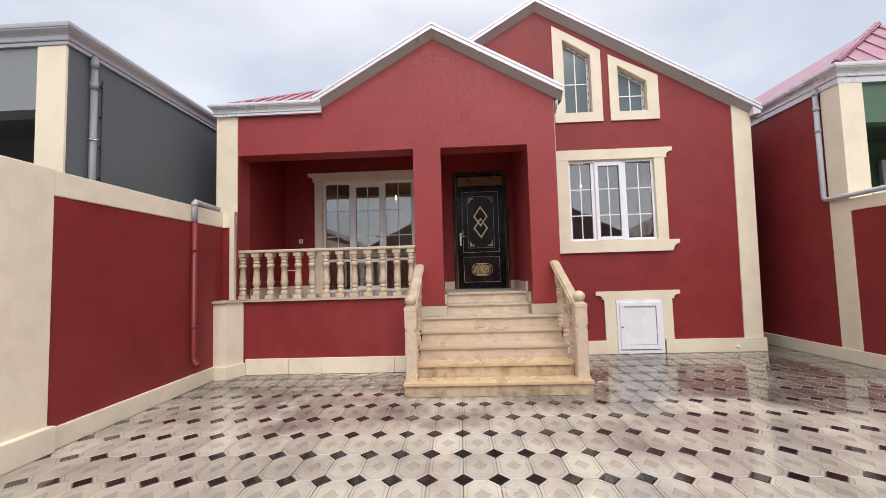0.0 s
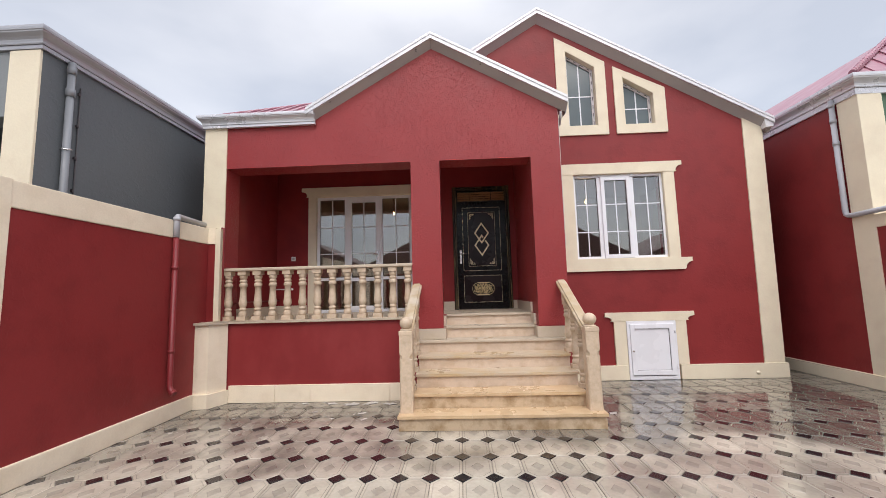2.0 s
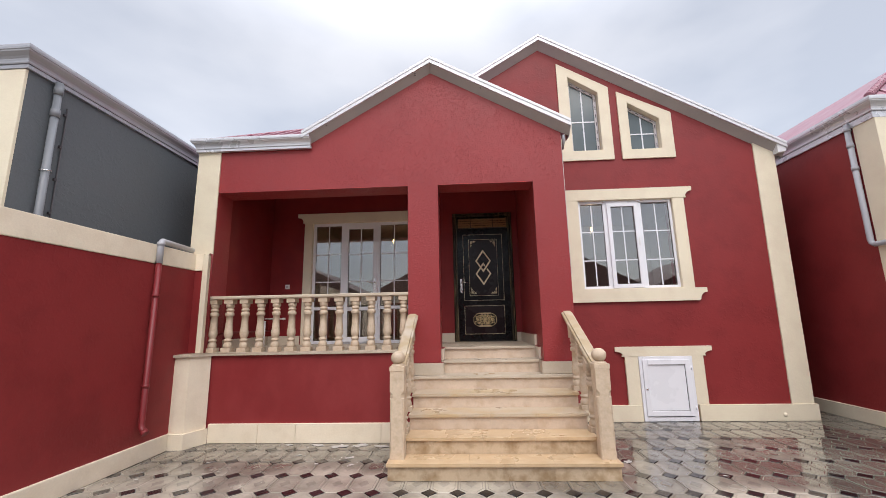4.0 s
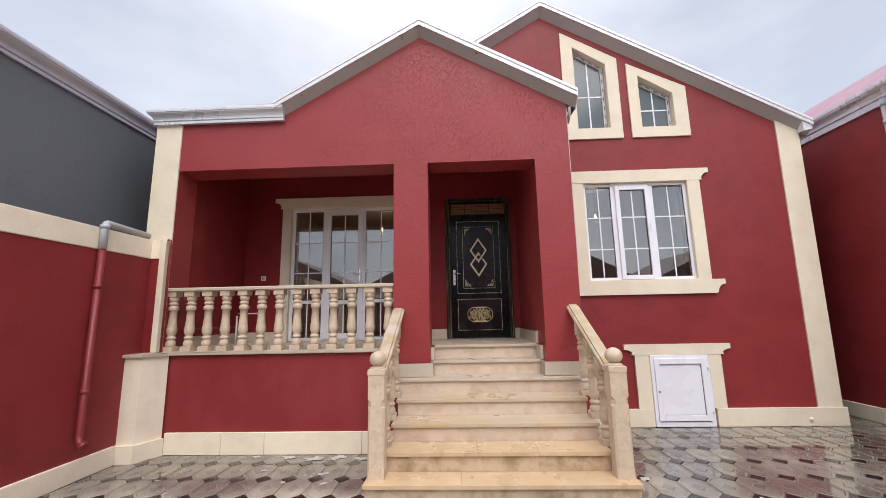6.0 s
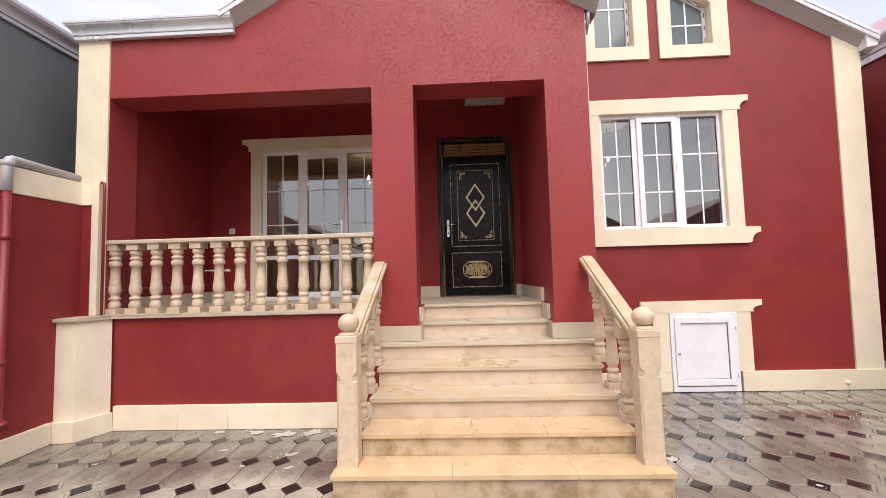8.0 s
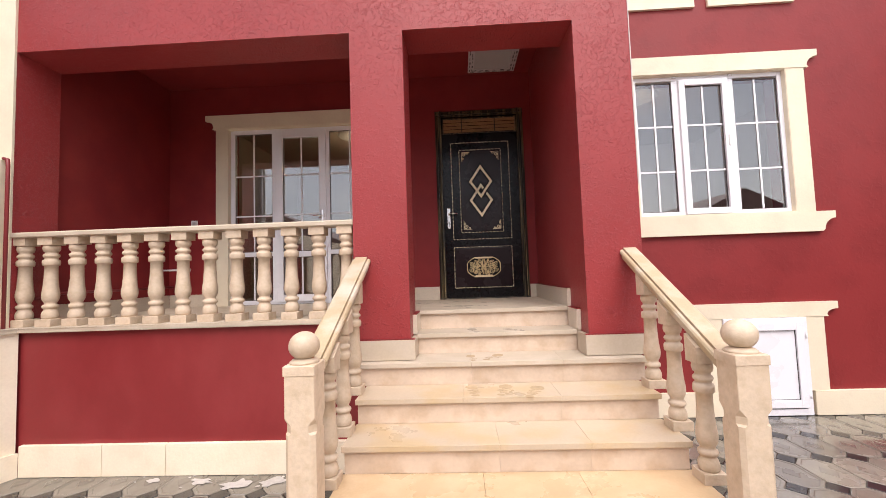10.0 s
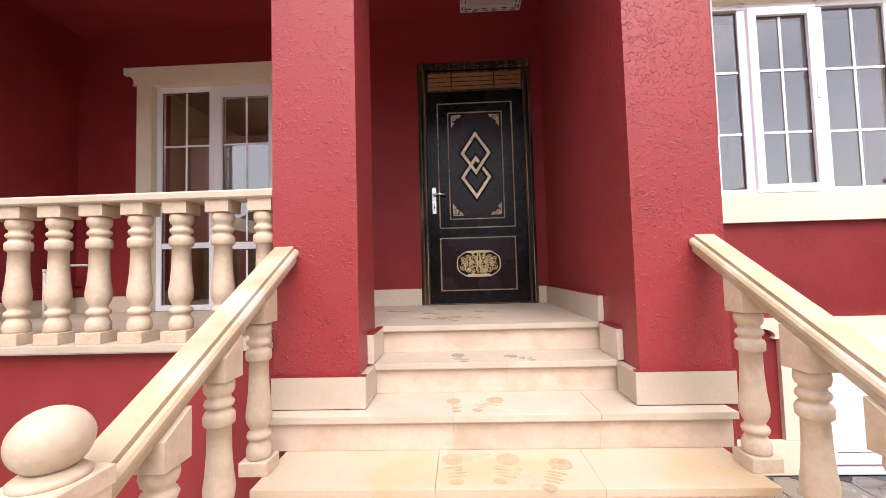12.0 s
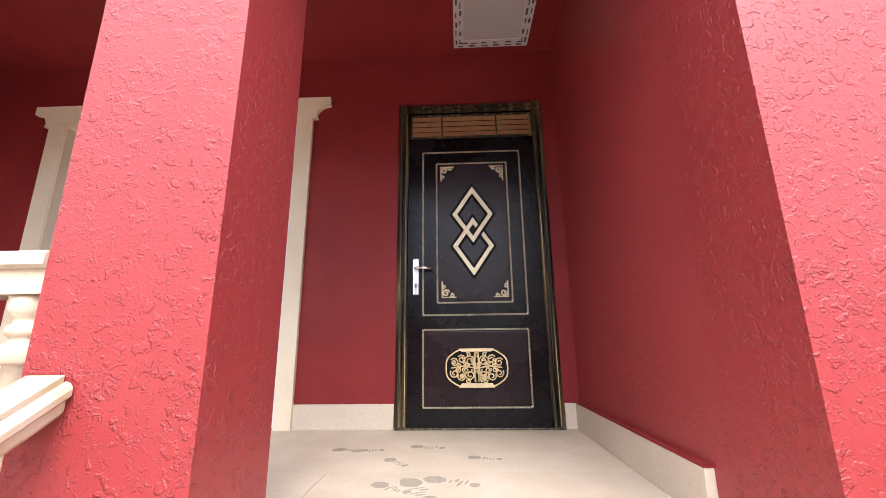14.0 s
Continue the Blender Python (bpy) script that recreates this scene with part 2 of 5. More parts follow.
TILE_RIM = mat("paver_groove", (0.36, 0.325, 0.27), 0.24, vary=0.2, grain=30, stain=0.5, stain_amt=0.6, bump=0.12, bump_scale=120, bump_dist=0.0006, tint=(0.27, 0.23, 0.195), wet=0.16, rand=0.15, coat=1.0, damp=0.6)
TILE_BLACK = mat("black_paver", (0.013, 0.012, 0.014), 0.30, vary=0.2, stain=0.5, stain_amt=0.2, bump=0.12, bump_scale=120, bump_dist=0.0006, wet=0.16, spec=0.3, coat=0.8, rand=0.35)
JOINT = mat("dirt_joint", (0.16, 0.14, 0.12), 0.7, vary=0.2, stain=1.0, stain_amt=0.3, bump=0.4, wet=0.1)
ROOFMETAL = mat("pink_red_roof_sheet", (0.32, 0.125, 0.17), 0.34, metal=0.0, vary=0.05, stain=2.5, stain_amt=0.2, bump=0.05, tint=(0.36, 0.17, 0.21), spec=0.5)
GUTTER = mat("light_grey_sheet_metal", (0.62, 0.62, 0.65), 0.3, metal=0.35, vary=0.04, stain=2.0, stain_amt=0.1, bump=0.0)
GUTTER_DARK = mat("grey_sheet_metal", (0.40, 0.40, 0.43), 0.35, metal=0.35, vary=0.04, stain=2.0, stain_amt=0.12, bump=0.0)
BARGE = mat("white_sheet_metal", (0.72, 0.72, 0.75), 0.35, metal=0.1, vary=0.04, stain=1.6, stain_amt=0.1, bump=0.12, bump_scale=5, bump_dist=0.004)
SOFFIT = mat("grey_soffit_sheet", (0.38, 0.35, 0.335), 0.5, vary=0.05, stain=1.6, stain_amt=0.12, bump=0.12, bump_scale=5, bump_dist=0.004)
PVC = mat("white_upvc", (0.80, 0.80, 0.84), 0.3, vary=0.02, stain=2.0, stain_amt=0.04, bump=0.0)
GREYWALL = mat("grey_plaster", (0.105, 0.115, 0.125), 0.7, vary=0.12, stain=0.8, stain_amt=0.2, bump=0.35, bump_scale=16, bump_dist=0.006, worm=True)
GREYFRONT = mat("pale_grey_plaster", (0.21, 0.225, 0.235), 0.7, vary=0.12, stain=1.2, stain_amt=0.2, bump=0.35, bump_scale=16, bump_dist=0.006)
GREENWALL = mat("green_plaster", (0.075, 0.14, 0.09), 0.7, vary=0.1, stain=1.2, stain_amt=0.2, bump=0.3)
PIPE_GREY = mat("grey_plastic_pipe", (0.20, 0.21, 0.23), 0.4, vary=0.05, bump=0.0)
PIPE_LIGHT = mat("pale_plastic_pipe", (0.40, 0.40, 0.43), 0.35, vary=0.05, bump=0.0)
PIPE_RED = mat("red_painted_pipe", (0.22, 0.024, 0.028), 0.4, vary=0.08, bump=0.1)
BLACKDOOR = mat("black_lacquered_steel", (0.006, 0.005, 0.006), 0.25, spec=0.2, vary=0.3, grain=25, stain=2.5, stain_amt=0.3, bump=0.15, bump_scale=200, bump_dist=0.0006)
BROWNDOOR = mat("dark_brown_lacquer", (0.018, 0.010, 0.012), 0.28, spec=0.22, vary=0.3, grain=25, stain=2.5, stain_amt=0.3, bump=0.15, bump_scale=200, bump_dist=0.0006)
GOLD = mat("antique_gold", (0.76, 0.62, 0.38), 0.38, metal=0.3, vary=0.25, grain=150, stain=12, stain_amt=0.3, bump=0.3, bump_scale=250, bump_dist=0.0008)
GOLDLIGHT = mat("pale_gold_paint", (0.78, 0.68, 0.48), 0.45, metal=0.2, vary=0.08, stain=8, stain_amt=0.1, bump=0.1)
FRAMEBLACK = mat("black_frame_with_gold_brushing", (0.010, 0.009, 0.008), 0.35, vary=0.4, grain=90, stain=14.0, stain_amt=0.4, bump=0.3, tint=(0.17, 0.125, 0.06), streak=0.05)
GOLD_DARK = mat("darkened_gold", (0.72, 0.57, 0.32), 0.35, metal=0.3, vary=0.4, grain=120, stain=20, stain_amt=0.5, bump=0.3, bump_scale=250, bump_dist=0.0008)
GOLD_BRUSHED = mat("black_edge_brushed_with_gold", (0.03, 0.024, 0.014), 0.35, metal=0.2, vary=0.4, grain=120, stain=9, stain_amt=0.4, bump=0.2, tint=(0.52, 0.40, 0.22), streak=0.06)
MATTBLACK = mat("matt_black_paint", (0.003, 0.003, 0.003), 0.6, bump=0.0, spec=0.15)
CHROME = mat("brushed_chrome", (0.75, 0.74, 0.74), 0.22, metal=0.9, vary=0.05, bump=0.0)
PLASTIC = mat("white_plastic", (0.75, 0.74, 0.73), 0.4, vary=0.02, bump=0.0)
FILM = mat("white_protective_film", (0.56, 0.53, 0.54), 0.35, vary=0.05, grain=20, stain=9, stain_amt=0.12, bump=0.25, bump_scale=30, bump_dist=0.003)
PANEL = mat("grey_lamp_diffuser", (0.47, 0.44, 0.44), 0.45, vary=0.02, bump=0.0)
INK = mat("dark_print", (0.06, 0.05, 0.055), 0.5, bump=0.0)
ROOMWALL = mat("room_beige_paint", (0.42, 0.36, 0.30), 0.7, vary=0.05, bump=0.1)
ROOMFLOOR = mat("room_floor_laminate", (0.22, 0.14, 0.09), 0.4, vary=0.1, stain=3)
WOOD = mat("brown_wood_slat", (0.42, 0.23, 0.11), 0.5, vary=0.2, grain=30, stain=6, stain_amt=0.2, bump=0.2)
PRINTSTAIN = mat("dried_mud", (0.42, 0.31, 0.19), 0.7, vary=0.25, grain=50, stain=20, stain_amt=0.3, bump=0.2)
LIME = mat("dried_lime", (0.46, 0.43, 0.40), 0.6, vary=0.2, grain=40, stain=14, stain_amt=0.3, bump=0.2)
PRINTDARK = mat("grey_mud", (0.31, 0.265, 0.21), 0.7, vary=0.25, grain=50, stain=20, stain_amt=0.3, bump=0.2)
CAULK = mat("white_corner_bead", (0.55, 0.48, 0.46), 0.6, bump=0.0)
DARKROOF = mat("dark_roof_sheet", (0.10, 0.045, 0.05), 0.5, vary=0.08, stain=1.5, stain_amt=0.2)
ASPHALT = mat("asphalt", (0.06, 0.058, 0.056), 0.7, vary=0.2, stain=0.5, stain_amt=0.2, bump=0.3)


def glass_mat(name, tint, mirrored, rough=0.0):
    """Clear pane: mirrored is the share mirrored at each face, seen square on."""
    m = bpy.data.materials.new(name)
    m.use_nodes = True
    n, l = m.node_tree.nodes, m.node_tree.links
    n.remove(n["Principled BSDF"])
    tr = n.new("ShaderNodeBsdfTransparent"); tr.inputs["Color"].default_value = (*tint, 1)
    gl = n.new("ShaderNodeBsdfGlossy"); gl.inputs["Roughness"].default_value = rough
    lw = n.new("ShaderNodeLayerWeight"); lw.inputs["Blend"].default_value = 0.5
    pw = n.new("ShaderNodeMath"); pw.operation = "POWER"; pw.inputs[1].default_value = 4.0
    fr = n.new("ShaderNodeMath"); fr.operation = "MULTIPLY_ADD"
    fr.inputs[1].default_value, fr.inputs[2].default_value = 1.0 - mirrored, mirrored
    l.new(lw.outputs["Facing"], pw.inputs[0]); l.new(pw.outputs[0], fr.inputs[0])
    mx = n.new("ShaderNodeMixShader")
    l.new(fr.outputs[0], mx.inputs["Fac"])
    l.new(tr.outputs["BSDF"], mx.inputs[1]); l.new(gl.outputs["BSDF"], mx.inputs[2])
    l.new(mx.outputs["Shader"], n["Material Output"].inputs["Surface"])
    return m


GLASS = glass_mat("double_glazing", (0.82, 0.83, 0.83), 0.19)
CLEAR = glass_mat("clear_glass", (0.95, 0.95, 0.95), 0.035)
FROSTED = mat("grey_blue_tinted_glass", (0.115, 0.14, 0.15), 0.12, vary=0.06, grain=8, stain=1.5, stain_amt=0.12, bump=0.0)


def glow(name, color, strength):
    m = bpy.data.materials.new(name)
    m.use_nodes = True
    b = m.node_tree.nodes["Principled BSDF"]
    b.inputs["Base Color"].default_value = (*color, 1)
    b.inputs["Emission Color"].default_value = (*color, 1)
    b.inputs["Emission Strength"].default_value = strength
    return m


BULB = glow("warm_bulb", (1.0, 0.66, 0.28), 9.0)


# ---- mesh helpers ----
def box(bm, x0, x1, y0, y1, z0, z1, bevel=0.0):
    v = [bm.verts.new((x, y, z)) for z in (z0, z1) for y in (y0, y1) for x in (x0, x1)]
    fs = [bm.faces.new([v[i] for i in q]) for q in ((0, 2, 3, 1), (4, 5, 7, 6), (0, 1, 5, 4), (2, 6, 7, 3), (0, 4, 6, 2), (1, 3, 7, 5))]
    if bevel:
        es = list({e for f in fs for e in f.edges})
        bmesh.ops.bevel(bm, geom=es, offset=bevel, segments=2, affect="EDGES", profile=0.6)
    return bm


def prism(bm, pts, y0, y1, axis="y"):
    """Extrudes an outline of (a, z) pairs between y0 and y1 along the axis."""
    def put(a, z, d):
        return (a, d, z) if axis == "y" else ((d, a, z) if axis == "x" else (a, z, d))
    f0 = [bm.verts.new(put(a, z, y0)) for a, z in pts]
    f1 = [bm.verts.new(put(a, z, y1)) for a, z in pts]
    bm.faces.new(f0)
    bm.faces.new(list(reversed(f1)))
    k = len(pts)
    for i in range(k):
        j = (i + 1) % k
        bm.faces.new((f0[j], f0[i], f1[i], f1[j]))
    return bm


def lathe(bm, prof, cx=0.0, cy=0.0, cz=0.0, seg=20):
    rings = []
    for z, r in prof:
        rings.append([bm.verts.new((cx + r * math.cos(2 * math.pi * i / seg), cy + r * math.sin(2 * math.pi * i / seg), cz + z)) for i in range(seg)])
    for a, b in zip(rings, rings[1:]):
        for i in range(seg):
            j = (i + 1) % seg
            f = bm.faces.new((a[i], a[j], b[j], b[i]))
            f.smooth = True
    bm.faces.new(list(reversed(rings[0])))
    bm.faces.new(rings[-1])
    return bm


def tube(bm, pts, r, seg=10):
    """A round pipe through points, its frame carried along without twist."""
    pts = [Vector(p) for p in pts]
    rings, side = [], None
    for i, p in enumerate(pts):
        d = (pts[min(i + 1, len(pts) - 1)] - pts[max(i - 1, 0)]).normalized()
        if side is None:
            side = d.cross(Vector((0.31, 0.9, 0.3)))
        side = (side - d * side.dot(d)).normalized()
        up = d.cross(side)
        rings.append([bm.verts.new(p + r * (math.cos(2 * math.pi * k / seg) * side + math.sin(2 * math.pi * k / seg) * up)) for k in range(seg)])
    for a, b in zip(rings, rings[1:]):
        for k in range(seg):
            f = bm.faces.new((a[k], a[(k + 1) % seg], b[(k + 1) % seg], b[k]))
            f.smooth = True
    bm.faces.new(rings[0])
    bm.faces.new(list(reversed(rings[-1])))
    return bm


def sweep(bm, path, prof):
    """Sweeps an outline of (out, z) pairs along a level path of (x, y), mitred; out points to the right of the way."""
    n = len(path)
    rings = []
    for i in range(n):
        p = Vector(path[i])
        d0 = (Vector(path[i]) - Vector(path[i - 1])).normalized() if i else None
        d1 = (Vector(path[i + 1]) - Vector(path[i])).normalized() if i < n - 1 else None
        d0, d1 = d0 or d1, d1 or d0
        n0, n1 = Vector((d0.y, -d0.x)), Vector((d1.y, -d1.x))
        m = (n0 + n1) / (1 + n0.dot(n1))
        rings.append([bm.verts.new((p.x + m.x * o, p.y + m.y * o, z)) for o, z in prof])
    k = len(prof)
    for a, b in zip(rings, rings[1:]):
        for i in range(k):
            bm.faces.new((a[i], a[(i + 1) % k], b[(i + 1) % k], b[i]))
    bm.faces.new(rings[0])
    bm.faces.new(list(reversed(rings[-1])))
    return bm


def obj(name, bm, material):
    bmesh.ops.recalc_face_normals(bm, faces=bm.faces)
    me = bpy.data.meshes.new(name)
    bm.to_mesh(me)
    bm.free()
    me.materials.append(material)
    return new(name, me)


def part(name, bm, material, parent, label=""):
    ob = obj(name, bm, material)
    ob.parent = parent
    if label:
        tagged(ob, label)
    return ob


def put(name, me, parent, m):
    """A further object on an existing mesh, at the pose m under its parent."""
    ob = new(name, me)
    ob.parent = parent
    ob.matrix_basis = m
    return ob


def thing(name, label, category, group="", kind="", m=None):
    ob = new(name)
    if m:
        ob.matrix_basis = m
    return tagged(ob, label, category, group, kind)


def solid(name, bm, material, label, category, kind="structure"):
    return tagged(obj(name, bm, material), label, category, "", kind)


B = bmesh.new
FLOOR_Z = 1.175          # porch floor
FRONT, MAIN, BACK = 6.26, 7.28, 8.15   # the three wall planes of the house
YR = 16.5                # rear of the house
CEIL = 4.05

# ---- ground ----
bm = B()
box(bm, -150, 150, -150, 200, -0.4, -0.014)
solid("ground", bm, JOINT, "damp sandy ground with dark dirt between the pavers", "ground")

# ---- house walls ----
bm = B()
prism(bm, [(-3.555, 3.51), (1.57, 3.51), (1.57, 4.25), (-0.335, 5.32), (-2.2, 4.22), (-3.555, 4.20)], FRONT, FRONT + 0.38)
box(bm, -0.69, -0.25, FRONT, FRONT + 0.38, 0.8, 3.51)
box(bm, 1.128, 1.57, FRONT, FRONT + 0.38, 0.0, 3.51)
box(bm, -3.885, -3.555, FRONT, FRONT + 0.38, 0.0, 4.20)
wall_front = solid("wall_front", bm, RED_ROUGH, "red porch front of rough roller-textured plaster with two openings", "wall")
bm = B()
box(bm, -3.54, -0.60, FRONT + 0.005, FRONT + 0.30, 0.0, 1.1385)
wall_parapet = solid("wall_parapet", bm, RED_BRUSHED, "low red wall with pale brush marks under the porch balustrade", "wall")


def roofz(x):
    return 6.40 - (0.571 if x > 1.54 else 0.612) * abs(x - 1.54)


W1T = lambda x: 5.81 - 0.652 * (x - 2.02)
W2T = lambda x: 5.255 - 0.623 * (x - 3.0)
HX0, HX1, HZ1 = 2.76, 3.58, 0.96
bm = B()
for xa, xb, spans in (
        (1.56, 2.02, [(0, "r")]),
        (2.02, 2.54, [(0, 2.0), (3.495, 4.36), ("w1", "r")]),
        (2.54, 2.76, [(0, 2.0), (3.495, "r")]),
        (2.76, 3.0, [(0.96, 2.0), (3.495, "r")]),
        (3.0, 3.53, [(0.96, 2.0), (3.495, 4.36), ("w2", "r")]),
        (3.53, 3.58, [(0.96, 2.0), (3.495, "r")]),
        (3.58, 3.59, [(0, 2.0), (3.495, "r")]),
        (3.59, 5.24, [(0, "r")])):
    for lo, hi in spans:
        def zz(v, x):
            return roofz(x) if v == "r" else (W1T(x) if v == "w1" else (W2T(x) if v == "w2" else v))
        prism(bm, [(xa, zz(lo, xa)), (xb, zz(lo, xb)), (xb, zz(hi, xb)), (xa, zz(hi, xa))], MAIN, MAIN + 0.3)
prism(bm, [(-1.5, 4.24), (1.56, 4.24), (1.56, roofz(1.56)), (1.54, roofz(1.54)), (-1.5, roofz(-1.5))], MAIN, MAIN + 0.3)
wall_main = solid("wall_main", bm, RED_WALL, "red painted plaster gable wall with three windows", "wall")
bm = B()
box(bm, 1.128, 1.57, FRONT + 0.38, BACK + 0.25, 0.0, 4.2)
solid("wall_entrance", bm, RED_SIDE, "satin red painted side wall of the entrance", "wall")
bm = B()
box(bm, 5.0, 5.24, MAIN + 0.3, YR, 0, 4.2)
solid("wall_east", bm, RED_WALL, "red painted plaster side wall of the house", "wall")
bm = B()
box(bm, -3.88, -3.62, FRONT + 0.38, YR, 0, 4.2)
solid("wall_west", bm, RED_SMOOTH, "smooth red painted side wall of the porch", "wall")
bm = B()
box(bm, -3.88, 5.24, YR, YR + 0.3, 0, 4.2)
solid("wall_rear", bm, RED_WALL, "plain red rear wall of the house", "wall")

# wall behind the porch, with the openings for the terrace door and the front door
FX0, FX1, FZ1 = -2.83, -0.90, 3.49
DX0, DX1, DZ1 = -0.10, 1.02, 3.58
bm = B()
# one outline that runs round the terrace door, along the floor and round the front door
prism(bm, [(-3.62, 0.0), (FX0, 0.0), (FX0, FZ1), (FX1, FZ1), (FX1, 0.0), (DX0, 0.0), (DX0, DZ1), (DX1, DZ1), (DX1, 0.0), (1.128, 0.0), (1.128, CEIL), (-3.62, CEIL)], BACK, BACK + 0.25)
solid("wall_porch", bm, RED_SMOOTH, "smooth dark red wall at the back of the porch", "wall")
bm = B()
box(bm, -3.75, 1.3, FRONT + 0.30, BACK + 0.15, CEIL, CEIL + 0.10)
solid("ceiling", bm, RED_SMOOTH, "red painted porch ceiling", "ceiling")

# corner pilasters
bm = B()
box(bm, -3.90, -3.553, FRONT - 0.02, FRONT, 0.0, 4.19)
box(bm, -3.90, -3.885, FRONT, FRONT + 0.38, 0.0, 4.19)
solid("trim_pilaster_west", bm, CREAM, "cream painted corner pilaster of the house", "pilaster")
bm = B()
prism(bm, [(4.937, 0.236), (5.258, 0.236), (5.318, roofz(5.318)), (4.995, roofz(4.995))], MAIN - 0.02, MAIN + 0.36)
solid("trim_pilaster_east", bm, CREAM, "cream painted corner pilaster of the house", "pilaster")
bm = B()
box(bm, 1.571, 1.578, FRONT - 0.004, FRONT + 0.01, 2.15, 4.20)
solid("trim_corner_bead", bm, CAULK, "thin white corner bead on the porch edge", "trim")

# plinths, in stone blocks
plinth = thing("baseboard_plinth", "cream stone plinth blocks along the foot of the house", "plinth", kind="structure")
xs = [-3.41, -2.72, -2.20, -1.05, -0.66]
for a, b in zip(xs, xs[1:]):
    part("plinth_block", box(B(), a, b - 0.004, FRONT - 0.03, FRONT + 0.02, 0, 0.243, 0.004), CREAM_PIER, plinth)
part("plinth_block", box(B(), 1.56, HX0 - 0.02, MAIN - 0.045, MAIN, 0, 0.235, 0.004), CREAM, plinth)
part("plinth_block", box(B(), HX1 + 0.005, 5.295, MAIN - 0.045, MAIN, 0, 0.235, 0.004), CREAM, plinth)
part("plinth_block", box(B(), 5.24, 5.295, MAIN, MAIN + 3.0, 0, 0.235, 0.004), CREAM, plinth)

# pier at the foot of the boundary wall
pier = thing("wall_pier", "cream plastered pier with a stepped base and a stone coping", "pier", kind="structure")
bm = B()
vb = [(-3.80, 5.955), (-3.565, 5.975), (-3.445, 6.24), (-3.80, 6.24)]
prism(bm, vb, 0.19, 1.1385, axis="z")
part("shaft", bm, CREAM_PIER, pier)
prism_base = [(-3.80, 5.915), (-3.54, 5.935), (-3.412, 6.23), (-3.80, 6.23)]
part("base", prism(B(), prism_base, 0.0, 0.19, axis="z"), CREAM_PIER, pier)

# porch floor slab and coping
floor = thing("floor_porch", "pale grey stone floor of the porch", "floor", kind="structure")
part("slab", prism(B(), [(-3.62, FRONT + 0.385), (-0.2505, FRONT + 0.385), (-0.2505, 7.22), (1.127, 7.22), (1.127, BACK), (-3.62, BACK)], 1.02, FLOOR_Z, axis="z"), STONE_TOP, floor)
coping = thing("trim_coping", "pale stone coping under the balustrade", "coping", kind="structure")
bm = B()
prism(bm, [(-3.78, 5.915), (-3.545, 5.935), (-3.43, 6.215), (-0.69, 6.215), (-0.69, 6.57), (-3.82, 6.57)], 1.139, 1.177, axis="z")
bmesh.ops.bevel(bm, geom=[e for e in bm.edges], offset=0.006, segments=2, affect="EDGES")
part("slab", bm, STONE_TOP, coping)

# skirting boards of the entrance
skirt = thing("baseboard_entrance", "pale beige marble skirting along the entrance walls", "skirting", kind="structure")
for x0, x1, y0, y1, z0, z1 in ((-3.60, -3.0, BACK - 0.02, BACK, FLOOR_Z, FLOOR_Z + 0.16), (-0.79, DX0 - 0.005, BACK - 0.02, BACK, FLOOR_Z, FLOOR_Z + 0.16),
                               (DX1 + 0.005, 1.128, BACK - 0.02, BACK, FLOOR_Z, FLOOR_Z + 0.16), (1.095, 1.128, 6.71, BACK - 0.02, FLOOR_Z, FLOOR_Z + 0.16),
                               (1.095, 1.128, 6.44, 6.71, 1.01, FLOOR_Z), (-3.62, -3.60, FRONT + 0.38, BACK - 0.02, FLOOR_Z, FLOOR_Z + 0.16)):
    part("skirting_board", box(B(), x0, x1, y0, y1, z0, z1, 0.003), MARBLE, skirt)
for sx0, sx1 in ((-0.69, -0.213), (1.095, 1.57)):
    part("column_base", box(B(), sx0, sx1, FRONT - 0.03, FRONT + 0.385 if sx0 < 0 else FRONT + 0.2, 0.843, 1.0, 0.004), STONE_TOP, skirt)
for sx0, sx1 in ((-0.69, -0.213), (1.095, 1.57)):
    part("paint_edge", box(B(), sx0, sx1, FRONT - 0.031, FRONT, 1.0005, 1.006), RED_SMOOTH, skirt)
for x0, x1, y0, y1, z in ((1.094, 1.128, 6.71, BACK - 0.021, FLOOR_Z + 0.16), (1.094, 1.128, 6.44, 6.709, FLOOR_Z), (-0.252, -0.215, 6.44, 6.729, 1.17)):
    part("paint_edge", box(B(), x0, x1, y0, y1, z + 0.0005, z + 0.006), RED_SMOOTH, skirt)
part("skirting_board", box(B(), -0.252, -0.216, 6.44, 6.729, 1.012, 1.17, 0.003), MARBLE, skirt)

